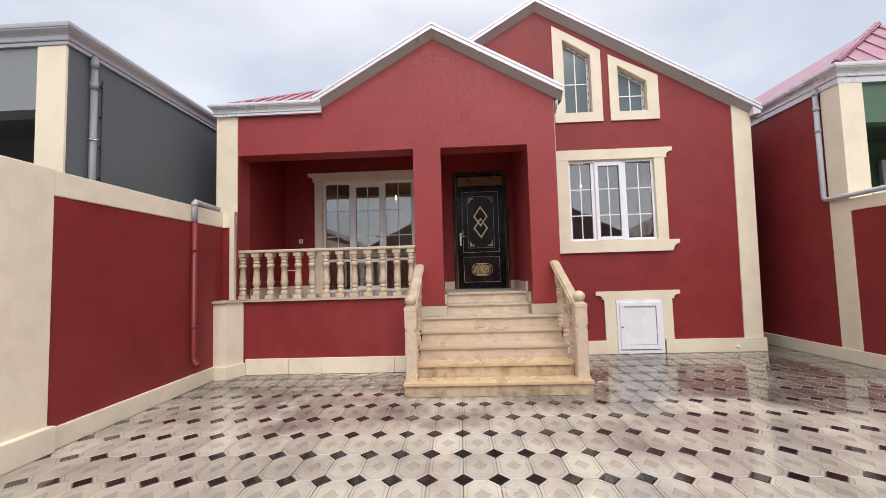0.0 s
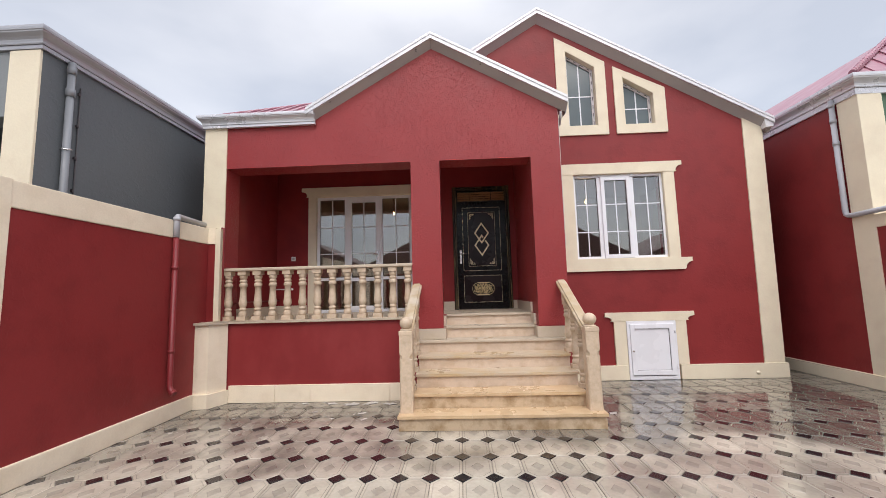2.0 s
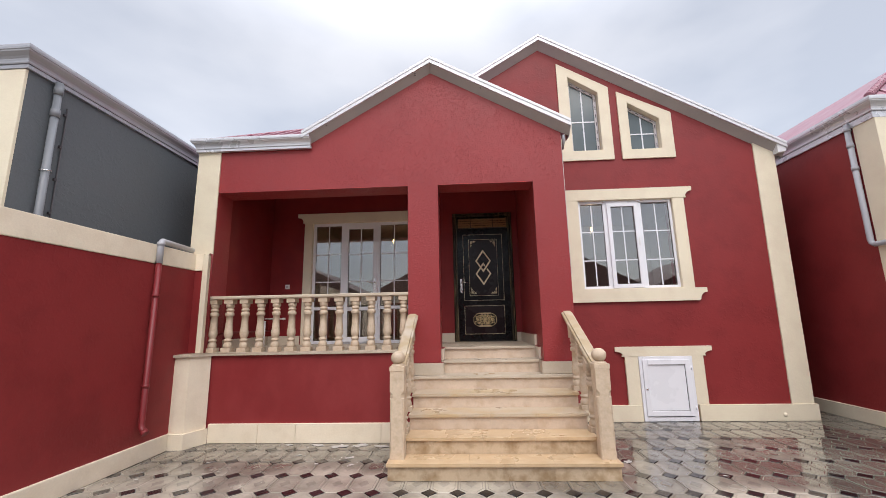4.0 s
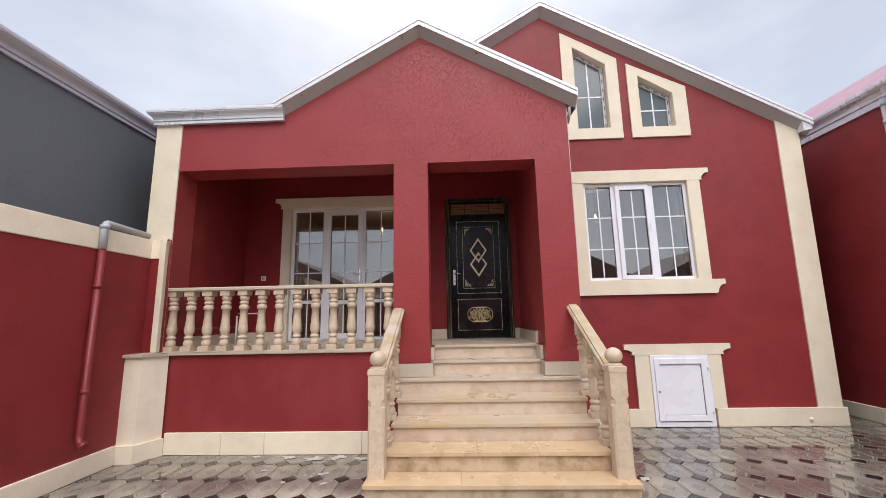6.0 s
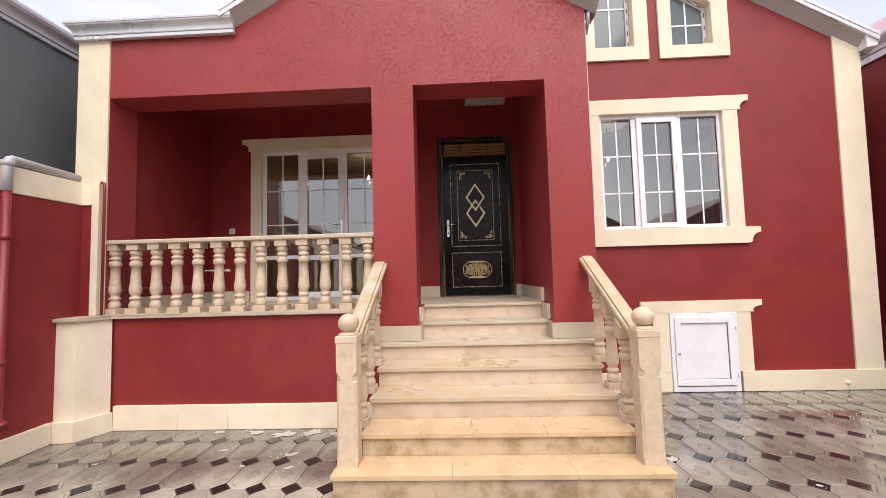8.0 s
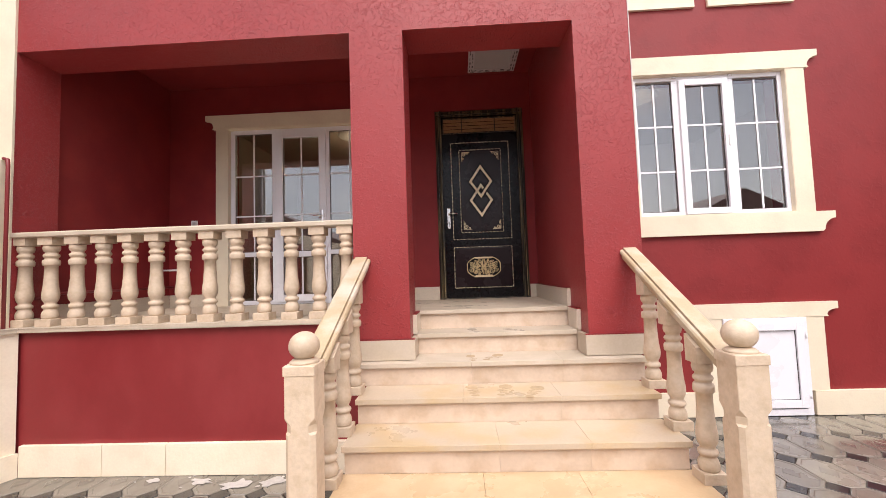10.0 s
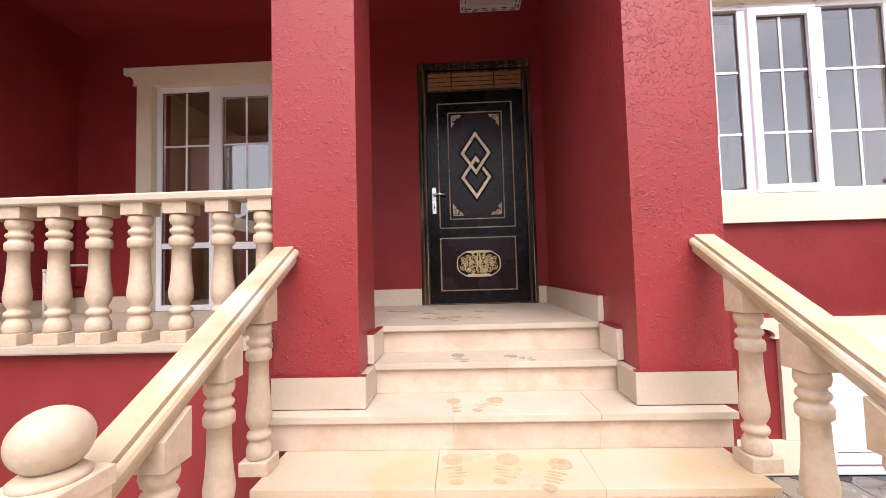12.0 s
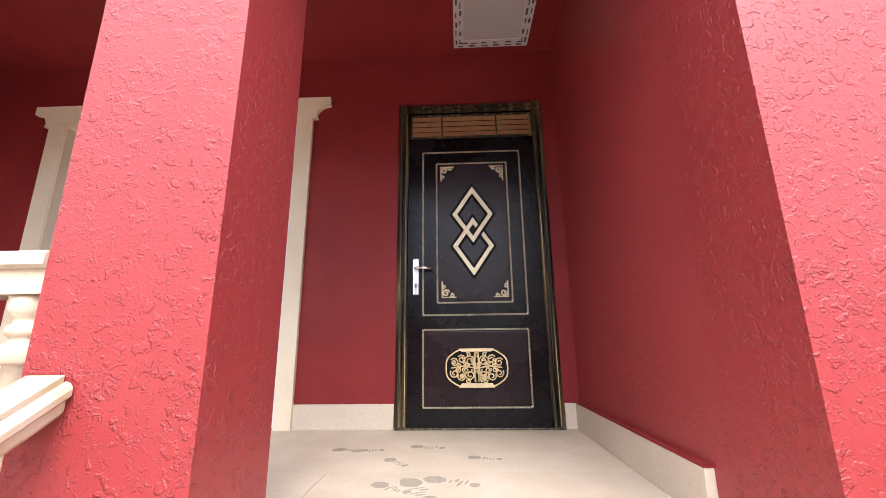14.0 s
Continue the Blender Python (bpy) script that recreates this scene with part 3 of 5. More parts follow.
# ---- entrance steps ----
steps = thing("entrance_steps", "pale limestone entrance steps, the lower treads damp and yellow", "steps")
RISE = FLOOR_Z / 7
fronts = [4.93, 5.20, 5.50, 5.83, 6.14, 6.46, 6.73]
for i, y in enumerate(fronts):
    top = RISE * (i + 1)
    if i == 0:
        xa, xb = -0.73, 1.575
    elif i < 4:
        xa, xb = -0.585, 1.445
    elif i == 4:
        xa, xb = -0.685, 1.51
    else:
        xa, xb = -0.249, 1.126
    back = fronts[i + 1] + 0.03 if i < 6 else 7.219
    if i == 4:
        back = 6.49
    cuts = [xa, xa + (xb - xa) * (0.36 + 0.05 * (i % 3)), xb - (xb - xa) * (0.28 + 0.04 * (i % 2)), xb] if i < 5 else ([xa, xa + (xb - xa) * 0.55, xb] if i == 5 else [xa, xb])
    m_t = STONE_WET if i < 2 else (STONE_DAMP if i < 4 else STONE_TOP)
    for a, b in zip(cuts, cuts[1:]):
        part("tread_slab", box(B(), a + 0.0004, b - 0.0004, y, back, top - 0.034, top, 0.003), m_t, steps)
        part("riser_slab", box(B(), a + 0.012 if a == xa else a + 0.0004, b - 0.012 if b == xb else b - 0.0004, y + 0.03, back, top - RISE, top - 0.0345), RISER_WET if i < 2 else STONE_RISER, steps)
bm = B()
for i in range(6):
    box(bm, -0.57 if i else -0.70, 1.43 if i else 1.55, fronts[i] + 0.06, fronts[i + 1] + 0.08 if i < 5 else 6.7, 0.0, RISE * (i + 1) - RISE * 0.02 - 0.034)
part("core", bm, STONE_RISER, steps)

# ---- roofs ----
def slope_slab(bm, a, b, c, d, t=0.05):
    """A roof sheet through four corners, t thick downwards."""
    top = [bm.verts.new(p) for p in (a, b, c, d)]
    low = [bm.verts.new((p[0], p[1], p[2] - t)) for p in (a, b, c, d)]
    bm.faces.new(top)
    bm.faces.new(list(reversed(low)))
    for i in range(4):
        j = (i + 1) % 4
        bm.faces.new((top[i], low[i], low[j], top[j]))
    return bm


roof = thing("house_roof", "pink-red ribbed sheet metal roof with white sheet metal edges", "roof", kind="structure")
bm = B()
APX, APZ = 1.54, 6.55
slope_slab(bm, (APX, MAIN - 0.14, APZ), (5.44, MAIN - 0.14, 4.325), (5.44, YR + 0.2, 4.325), (APX, YR + 0.2, APZ), 0.04)
slope_slab(bm, (APX, YR + 0.2, APZ), (-1.6, YR + 0.2, 4.63), (-1.6, MAIN - 0.14, 4.63), (APX, MAIN - 0.14, APZ), 0.04)
part("main_sheet", bm, ROOFMETAL, roof)
bm = B()
GX, GZ = -0.335, 5.49
slope_slab(bm, (GX, FRONT - 0.10, GZ), (1.69, FRONT - 0.10, 4.365), (1.69, MAIN + 0.2, 4.365), (GX, MAIN + 0.2, GZ), 0.04)
slope_slab(bm, (GX, MAIN + 0.2, GZ), (-2.27, MAIN + 0.2, 4.355), (-2.27, FRONT - 0.10, 4.355), (GX, FRONT - 0.10, GZ), 0.04)
part("porch_gable_sheet", bm, ROOFMETAL, roof)
# hipped sheet over the porch's wing
EY, EZ, K = FRONT - 0.10, 4.30, 0.62
bm = B()
slope_slab(bm, (-3.95, EY, EZ), (-2.30, EY, EZ), (-2.30, EY + 1.65, EZ + 1.65 * K), (-2.31, EY + 1.64, EZ + 1.64 * K), 0.03)
slope_slab(bm, (-3.95, EY, EZ), (-2.31, EY + 1.64, EZ + 1.64 * K), (-2.31, YR, EZ + 1.64 * K), (-3.95, YR, EZ), 0.03)
part("wing_sheet", bm, ROOFMETAL, roof)
for i in range(8):
    x = -3.76 + 0.19 * i
    top = min(3.0, x + 3.95)
    bm = B()
    ya, yb = EY + 0.01, EY + top
    prism(bm, [(ya, EZ + 0.002), (yb, EZ + (top) * K), (yb, EZ + top * K + 0.032), (ya, EZ + 0.034)], x - 0.02, x + 0.02, axis="x")
    part("rib", bm, ROOFMETAL, roof)
bm = B()
tube(bm, [(-3.84, EY + 0.11, EZ + 0.11 * K + 0.005), (-2.31, EY + 1.64, EZ + 1.64 * K + 0.005)], 0.03, 8)
part("hip_cap", bm, ROOFMETAL, roof)


def barge(apx, apz, xe, ze, y, drop):
    """Edge board of a gable from the apex to the eave: outer metal band, face and soffit."""
    bm = B()
    prism(bm, [(apx, apz + 0.03), (xe, ze + 0.03), (xe, ze - 0.012), (apx, apz - 0.012)], y - 0.036, y + 0.012)
    part("edge_band", bm, BARGE, roof)
    bm = B()
    prism(bm, [(apx, apz - 0.0125), (xe, ze - 0.0125), (xe, ze - 0.062), (apx, apz - 0.062)], y - 0.026, y + 0.012)
    part("edge_face", bm, BARGE, roof)
    bm = B()
    prism(bm, [(apx, apz - 0.0625), (xe, ze - 0.0625), (xe, ze - 0.080), (apx, apz - 0.080)], y - 0.034, y + 0.01)
    part("edge_lip", bm, GUTTER, roof)
    bm = B()
    k = [(apx, y - 0.01, apz - 0.080), (xe, y - 0.01, ze - 0.080), (xe, y + 0.115, ze - drop), (apx, y + 0.115, apz - drop)]
    q = [bm.verts.new(p) for p in k]
    q2 = [bm.verts.new((p[0], p[1] + 0.02, p[2] + 0.02)) for p in k]
    bm.faces.new(q)
    bm.faces.new(list(reversed(q2)))
    for i in range(4):
        bm.faces.new((q[i], q2[i], q2[(i + 1) % 4], q[(i + 1) % 4]))
    part("soffit_board", bm, SOFFIT, roof)


barge(GX, GZ, 1.69, 4.365, FRONT - 0.11, 0.175)
barge(GX, GZ, -2.27, 4.355, FRONT - 0.11, 0.175)
barge(APX, APZ, 5.44, 4.325, MAIN - 0.117, 0.195)
barge(APX, APZ, -1.6, 4.63, MAIN - 0.117, 0.195)
# folded end plates of the gable edges
for ex, ez, ey in ((1.69, 4.365, FRONT - 0.11), (5.44, 4.325, MAIN - 0.117)):
    part("end_plate", prism(B(), [(ey - 0.03, ez + 0.03), (ey + 0.3, ez + 0.03), (ey + 0.3, ez - 0.17), (ey + 0.115, ez - 0.185), (ey - 0.03, ez - 0.082)], ex, ex + 0.006, axis="x"), BARGE, roof)

for sx, sz in ((-0.56, 5.255), (-0.56, 5.225), (0.42, 4.965), (-1.9, 4.47)):
    part("screw_hole", lathe(B(), [(0.0, 0.012), (0.004, 0.012), (0.005, 0.008)], 0, 0, 0, 8), INK, roof).matrix_basis = pose(sx, FRONT - 0.103, sz, 60, 0, 0)

KPROF = [(0.0, 0.0), (0.045, 0.0), (0.05, 0.012), (0.05, 0.03), (0.056, 0.055), (0.072, 0.08), (0.095, 0.10), (0.112, 0.115), (0.116, 0.13), (0.125, 0.135), (0.128, 0.16), (0.124, 0.19), (0.11, 0.19), (0.11, 0.175), (0.0, 0.175)]


def gutter(name_parent, path, z, s=1.0, material=None, board=0.0):
    part("gutter", sweep(B(), path, [(o * s, z + h * s) for o, h in KPROF]), material or GUTTER, name_parent)
    if board:
        part("fascia", sweep(B(), path, [(-0.02, z - board), (0.03, z - board), (0.03, z - 0.004), (-0.02, z - 0.004)]), material or GUTTER, name_parent)


gutter(roof, [(-3.885, FRONT + 1.5), (-3.885, FRONT - 0.035), (-2.15, FRONT - 0.035)], 4.19, 0.8, GUTTER, 0.04)
bm = B()
prism(bm, [(5.30, 4.17), (5.43, 4.19), (5.43, 4.28), (5.30, 4.34)], MAIN - 0.13, YR)
part("east_eave", bm, BARGE, roof)
tube_bm = tube(B(), [(1.61, FRONT - 0.02, 4.20), (1.61, FRONT + 0.01, 4.12), (1.61, FRONT + 0.1, 4.03)], 0.02)
part("gutter_outlet", tube_bm, GUTTER_DARK, roof)


# ---- windows ----
def horn_top(x, z0, z1, s, out=0.155):
    """Outline of a lintel's horn at the side s (1 or -1), from its top to its foot on the jamb."""
    pts = [(x + s * out, z1), (x + s * out, z1 - 0.07)]
    for i in range(1, 7):
        a = math.pi / 2 * i / 6
        pts.append((x + s * (out - 0.11 * math.sin(a)), z1 - 0.07 - (z1 - z0 - 0.09) * (1 - math.cos(a))))
    pts += [(x + s * 0.045, z0), (x, z0)]
    return pts


def surround(parent, y, x0, x1, z0, z1, ox0, ox1, oz0, oz1, sill=True, lintel_top=None, proud=0.035, m=None, horn=0.14):
    """Plaster frame round an opening: jambs x0..ox0 and ox1..x1, a horned lintel and a horned sill."""
    m = m or CREAM
    zl = oz1
    part("jamb", box(B(), x0, ox0, y - proud, y + 0.0, oz0, zl), m, parent)
    part("jamb", box(B(), ox1, x1, y - proud, y + 0.0, oz0, zl), m, parent)
    right = horn_top(x1, zl, lintel_top, 1, horn)
    left = horn_top(x0, zl, lintel_top, -1, horn)
    part("lintel", prism(B(), right + list(reversed(left)), y - proud - 0.006, y), m, parent)
    if sill:
        right = horn_top(x1, z0, oz0, 1, 0.175)
        left = horn_top(x0, z0, oz0, -1, 0.175)
        part("window_sill", prism(B(), right + list(reversed(left)), y - proud - 0.012, y), m, parent)


def lining(parent, y0, y1, x0, x1, z0, z1, m, bottom=True):
    t = 0.012
    bm = B()
    box(bm, x0, x0 + t, y0, y1, z0, z1)
    box(bm, x1 - t, x1, y0, y1, z0, z1)
    box(bm, x0 + t, x1 - t, y0, y1, z1 - t, z1)
    if bottom:
        box(bm, x0 + t, x1 - t, y0, y1, z0, z0 + t)
    part("reveal", bm, m, parent)


def ring(bm, x0, x1, z0, z1, w, y0, y1, bev=0.004):
    for a, b, c, d in ((x0, x0 + w, z0, z1), (x1 - w, x1, z0, z1), (x0 + w, x1 - w, z0, z0 + w), (x0 + w, x1 - w, z1 - w, z1)):
        box(bm, a, b, y0, y1, c, d, bev)
    return bm


def light(parent, x0, x1, z0, z1, y, cols, rows_at, sash=0.0, yoff=0.0):
    """One glazed light: an optional sash ring, the pane and its thin glazing bars."""
    host = parent
    if sash:
        host = part("sash", ring(B(), x0, x1, z0, z1, sash, y - 0.022, y + 0.04), PVC, parent)
        x0, x1, z0, z1 = x0 + sash, x1 - sash, z0 + sash, z1 - sash
    pane = part("pane", box(B(), x0 - 0.004, x1 + 0.004, y + 0.012, y + 0.016, z0 - 0.004, z1 + 0.004), GLASS, host)
    pane.visible_shadow = False
    gasket = part("gasket", ring(B(), x0, x1, z0, z1, 0.006, y + 0.004, y + 0.011, 0), INK, host)
    for i in range(1, cols):
        x = x0 + (x1 - x0) * i / cols
        part("glazing_bar", box(B(), x - 0.009, x + 0.009, y + 0.006, y + 0.0115, z0, z1), PVC, host)
    for z in rows_at:
        part("glazing_bar", box(B(), x0, x1, y + 0.0055, y + 0.0112, z - 0.009, z + 0.009), PVC, host)


# main window
win = thing("window_1", "white uPVC window of three lights in a cream plaster surround", "window", kind="structure")
surround(win, MAIN, 1.80, 3.75, 1.80, 3.70, 2.02, 3.568, 2.0, 3.49, True, 3.675)
lining(win, MAIN - 0.03, MAIN + 0.10, 2.02, 3.575, 2.0, 3.495, CREAM)
WY = MAIN + 0.03
part("window_frame", ring(B(), 2.032, 3.563, 2.012, 3.483, 0.042, WY - 0.01, WY + 0.05), PVC, win)
for x in (2.475, 3.04):
    part("mullion", box(B(), x - 0.032, x + 0.032, WY - 0.008, WY + 0.05, 2.055, 3.438, 0.004), PVC, win)
zs = [2.478, 2.957]
light(win, 2.075, 2.443, 2.054, 3.425, WY, 2, zs)
light(win, 2.505, 3.005, 2.022, 3.44, WY - 0.014, 2, zs, sash=0.062)
light(win, 3.075, 3.52, 2.054, 3.425, WY, 2, zs)
for x in (2.47, 3.04):
    part("drain_cap", box(B(), x - 0.02, x + 0.02, WY - 0.03, WY - 0.01, 3.462, 3.478, 0.002), CHROME, win)
part("window_handle", box(B(), 2.972, 2.992, WY - 0.046, WY - 0.036, 2.72, 2.84, 0.004), PLASTIC, win)


def gable_window(name, x0, x1, z0, topf, ox, oz):
    """A trapezoid attic window: slanted head, tinted glass, one cross of bars, cream frame round it."""
    w = thing(name, "attic window with a slanted head, grey-blue glass and white glazing bars in a cream frame", "window", kind="structure")
    a, b = ox
    ta, tb = topf(x0), topf(x1)
    # cream frame
    oa, ob = oz
    outer = [(a, 4.205), (b, 4.205), (b, ob), (a, oa)]
    inner = [(x0, z0), (x1, z0), (x1, tb), (x0, ta)]
    for i, nm in enumerate(("window_sill", "jamb", "lintel", "jamb")):
        j = (i + 1) % 4
        part(nm, prism(B(), [outer[i], outer[j], inner[j], inner[i]], MAIN - 0.03, MAIN), CREAM, w)
    t = 0.012
    for i in range(4):
        j = (i + 1) % 4
        cx, cz = (x0 + x1) / 2, (z0 + (ta + tb) / 2) / 2
        p, q = inner[i], inner[j]
        p2, q2 = (p[0] + (cx - p[0]) * 0.04, p[1] + (cz - p[1]) * 0.03), (q[0] + (cx - q[0]) * 0.04, q[1] + (cz - q[1]) * 0.03)
        part("reveal", prism(B(), [p, q, q2, p2], MAIN - 0.028, MAIN + 0.13), CREAM, w)
    s = 0.03
    fa = [(x0 + 0.02, z0 + 0.015), (x1 - 0.02, z0 + 0.015), (x1 - 0.02, topf(x1 - 0.02) - 0.03), (x0 + 0.02, topf(x0 + 0.02) - 0.03)]
    fi = [(x0 + 0.02 + s, z0 + 0.04), (x1 - 0.02 - 1.5 * s, z0 + 0.04), (x1 - 0.02 - 1.5 * s, topf(x1 - 0.02 - 1.5 * s) - 0.085), (x0 + 0.02 + s, topf(x0 + 0.02 + s) - 0.085)]
    for i in range(4):
        j = (i + 1) % 4
        fr = part("window_frame", prism(B(), [fa[i], fa[j], fi[j], fi[i]], MAIN + 0.075, MAIN + 0.12), FILM, w, "white frame with torn protective film")
        # torn film with illegible print
        p, q = Vector(fa[i]), Vector(fa[j])
        if i in (1, 2, 3):
            nb = max(3, int((q - p).length / 0.14))
            for k in range(nb):
                c = p.lerp(q, (k + 0.5) / nb)
                ci = Vector(fi[i]).lerp(Vector(fi[j]), (k + 0.5) / nb)
                c = c.lerp(ci, 0.5)
                d = (q - p).normalized() * 0.032
                e = Vector((-d.y, d.x)).normalized() * 0.006
                part("print_bar", prism(B(), [tuple(c - d - e), tuple(c + d - e), tuple(c + d + e), tuple(c - d + e)], MAIN + 0.0725, MAIN + 0.0745), INK, fr)
    part("pane", prism(B(), fi, MAIN + 0.095, MAIN + 0.102), FROSTED, w)
    xm = (fi[0][0] + fi[1][0]) / 2
    part("glazing_bar", prism(B(), [(xm - 0.01, fi[0][1]), (xm + 0.01, fi[0][1]), (xm + 0.01, topf(xm) - 0.088), (xm - 0.01, topf(xm) - 0.088)], MAIN + 0.088, MAIN + 0.0945), PVC, w)
    zm = z0 + (0.60 if ta - z0 > 1.1 else 0.33)
    part("glazing_bar", box(B(), fi[0][0], fi[1][0], MAIN + 0.0875, MAIN + 0.0942, zm - 0.01, zm + 0.01), PVC, w)
    return w


gable_window("window_2", 2.02, 2.54, 4.36, W1T, (1.845, 2.712), (6.053, 5.548))
gable_window("window_3", 3.0, 3.53, 4.36, W2T, (2.848, 3.725), (5.453, 5.022))

# cellar hatch
hatch = thing("door_2", "small white uPVC cellar hatch in a cream plaster surround", "hatch", kind="structure", m=pose(-0.018, 0, 0))
surround(hatch, MAIN, 2.57, 3.75, 0, 0.96, 2.76, 3.58, 0.238, 0.955, False, 1.10)
lining(hatch, MAIN - 0.03, MAIN + 0.1, 2.757, 3.583, 0.0, 0.965, CREAM, False)
part("frame", ring(B(), 2.77, 3.57, 0.004, 0.952, 0.06, MAIN - 0.05, MAIN + 0.03), PVC, hatch)
leaf = part("leaf", ring(B(), 2.815, 3.525, 0.08, 0.905, 0.075, MAIN - 0.068, MAIN + 0.02, 0.006), PVC, hatch)
part("panel", box(B(), 2.885, 3.455, MAIN - 0.045, MAIN - 0.03, 0.15, 0.835), PVC, leaf)
part("gasket", ring(B(), 2.888, 3.452, 0.153, 0.832, 0.006, MAIN - 0.052, MAIN - 0.046, 0), INK, leaf)
part("lock", lathe(B(), [(0, 0.018), (0.006, 0.018), (0.008, 0.012), (0.02, 0.011)], 0, 0, 0, 12), CHROME, leaf).matrix_basis = pose(2.852, MAIN - 0.068, 0.47, 90, 0, 0)
for z in (0.2, 0.78):
    part("hinge", tube(B(), [(3.535, MAIN - 0.072, z - 0.03), (3.535, MAIN - 0.072, z + 0.03)], 0.008), PVC, hatch)

# terrace door
fd = thing("door_3", "white uPVC terrace door with two side lights in a cream surround", "door", kind="structure")
surround(fd, BACK, -2.975, -0.79, 0, 0, FX0, -0.90, FLOOR_Z, 3.485, False, 3.668)
lining(fd, BACK - 0.03, BACK + 0.1, FX0, -0.90, FLOOR_Z, 3.49, CREAM, False)
FY = BACK + 0.05
part("frame", ring(B(), FX0 + 0.012, -0.912, FLOOR_Z, 3.478, 0.055, FY - 0.01, FY + 0.05), PVC, fd)
zb = [2.33, 2.86]
for x in (-2.235, -1.53):
    part("mullion", box(B(), x - 0.03, x + 0.03, FY - 0.008, FY + 0.05, FLOOR_Z + 0.05, 3.425, 0.004), PVC, fd)
for x0, x1 in ((-2.763, -2.265), (-1.50, -0.967)):
    light(fd, x0, x1, 1.86, 3.423, FY, 2, zb)
    light(fd, x0, x1, FLOOR_Z + 0.055, 1.80, FY, 2, [])
    part("transom", box(B(), x0, x1, FY - 0.006, FY + 0.05, 1.802, 1.858, 0.003), PVC, fd)
sash = part("sash", ring(B(), -2.21, -1.545, FLOOR_Z + 0.03, 3.445, 0.09, FY - 0.03, FY + 0.04), PVC, fd)
part("rail", box(B(), -2.12, -1.635, FY - 0.028, FY + 0.04, 1.78, 1.85, 0.003), PVC, sash)
light(sash, -2.12, -1.635, 1.852, 3.36, FY - 0.005, 2, zb)
light(sash, -2.12, -1.635, FLOOR_Z + 0.117, 1.778, FY - 0.005, 2, [])
bm = B()
box(bm, -1.605, -1.58, FY - 0.042, FY - 0.03, 2.16, 2.38, 0.004)
tube(bm, [(-1.592, FY - 0.04, 2.30), (-1.592, FY - 0.075, 2.30), (-1.61, FY - 0.08, 2.30), (-1.70, FY - 0.08, 2.30)], 0.009)
part("door_handle", bm, CHROME, sash)

# ---- front door ----
door = thing("door_1", "black steel front door with gold ornaments, closed", "door", kind="structure")
DY = 8.12
prof = [(0.0, 0.0), (0.0, 0.03), (0.02, 0.045), (0.035, 0.045), (0.045, 0.03), (0.06, 0.055), (0.075, 0.055), (0.085, 0.03), (0.085, 0.0)]
for s, x in ((1, DX0), (-1, DX1)):
    bm = B()
    pts = [(x + s * a, BACK + 0.02 - b) for a, b in prof]
    prism(bm, pts, FLOOR_Z, DZ1, axis="z")
    part("frame_post", bm, FRAMEBLACK, door, "black frame post with brushed gold edges")
bm = B()
prism(bm, [(BACK + 0.02 - b, DZ1 - a) for a, b in prof], DX0 + 0.005, DX1 - 0.005, axis="x")
part("frame_head", bm, FRAMEBLACK, door)
part("panel_head", box(B(), DX0 + 0.08, DX1 - 0.08, DY + 0.01, DY + 0.05, 3.24, 3.50), BLACKDOOR, door)
tr = part("transom_frame", ring(B(), -0.005, 0.93, 3.275, 3.475, 0.014, DY - 0.006, DY + 0.009, 0.002), FRAMEBLACK, door)
for i in range(4):
    part("wood_slat", box(B(), 0.01, 0.915, DY + 0.004, DY + 0.009, 3.292 + 0.044 * i, 3.292 + 0.044 * i + 0.036), WOOD, tr)
for x in (0.24, 0.66):
    part("bar", box(B(), x - 0.006, x + 0.006, DY - 0.003, DY + 0.0035, 3.29, 3.46), FRAMEBLACK, tr)
pn = part("pane", box(B(), 0.008, 0.917, DY - 0.001, DY + 0.002, 3.29, 3.462), CLEAR, tr)
pn.visible_shadow = False
leaf = part("leaf", box(B(), DX0 + 0.083, DX1 - 0.083, DY, DY + 0.06, FLOOR_Z + 0.012, 3.238, 0.004), BLACKDOOR, door)
part("panel", box(B(), 0.105, 0.805, DY - 0.004, DY + 0.003, 1.93, 3.14, 0.002), BLACKDOOR, leaf)
part("panel", box(B(), 0.205, 0.71, DY - 0.010, DY - 0.003, 2.015, 3.045, 0.004), BROWNDOOR, leaf)
part("panel", box(B(), 0.105, 0.80, DY - 0.008, DY + 0.003, 1.325, 1.805, 0.004), BROWNDOOR, leaf)
for x in (DX0 + 0.028, DX0 + 0.068, DX1 - 0.028, DX1 - 0.068):
    part("gold_edge", box(B(), x - 0.0025, x + 0.0025, BACK + 0.02 - 0.0575, BACK + 0.02 - 0.044, FLOOR_Z + 0.02, DZ1 - 0.09), GOLD_BRUSHED, door)
part("threshold", box(B(), DX0, DX1, DY - 0.01, BACK + 0.05, FLOOR_Z, FLOOR_Z + 0.012, 0.003), FRAMEBLACK, door)


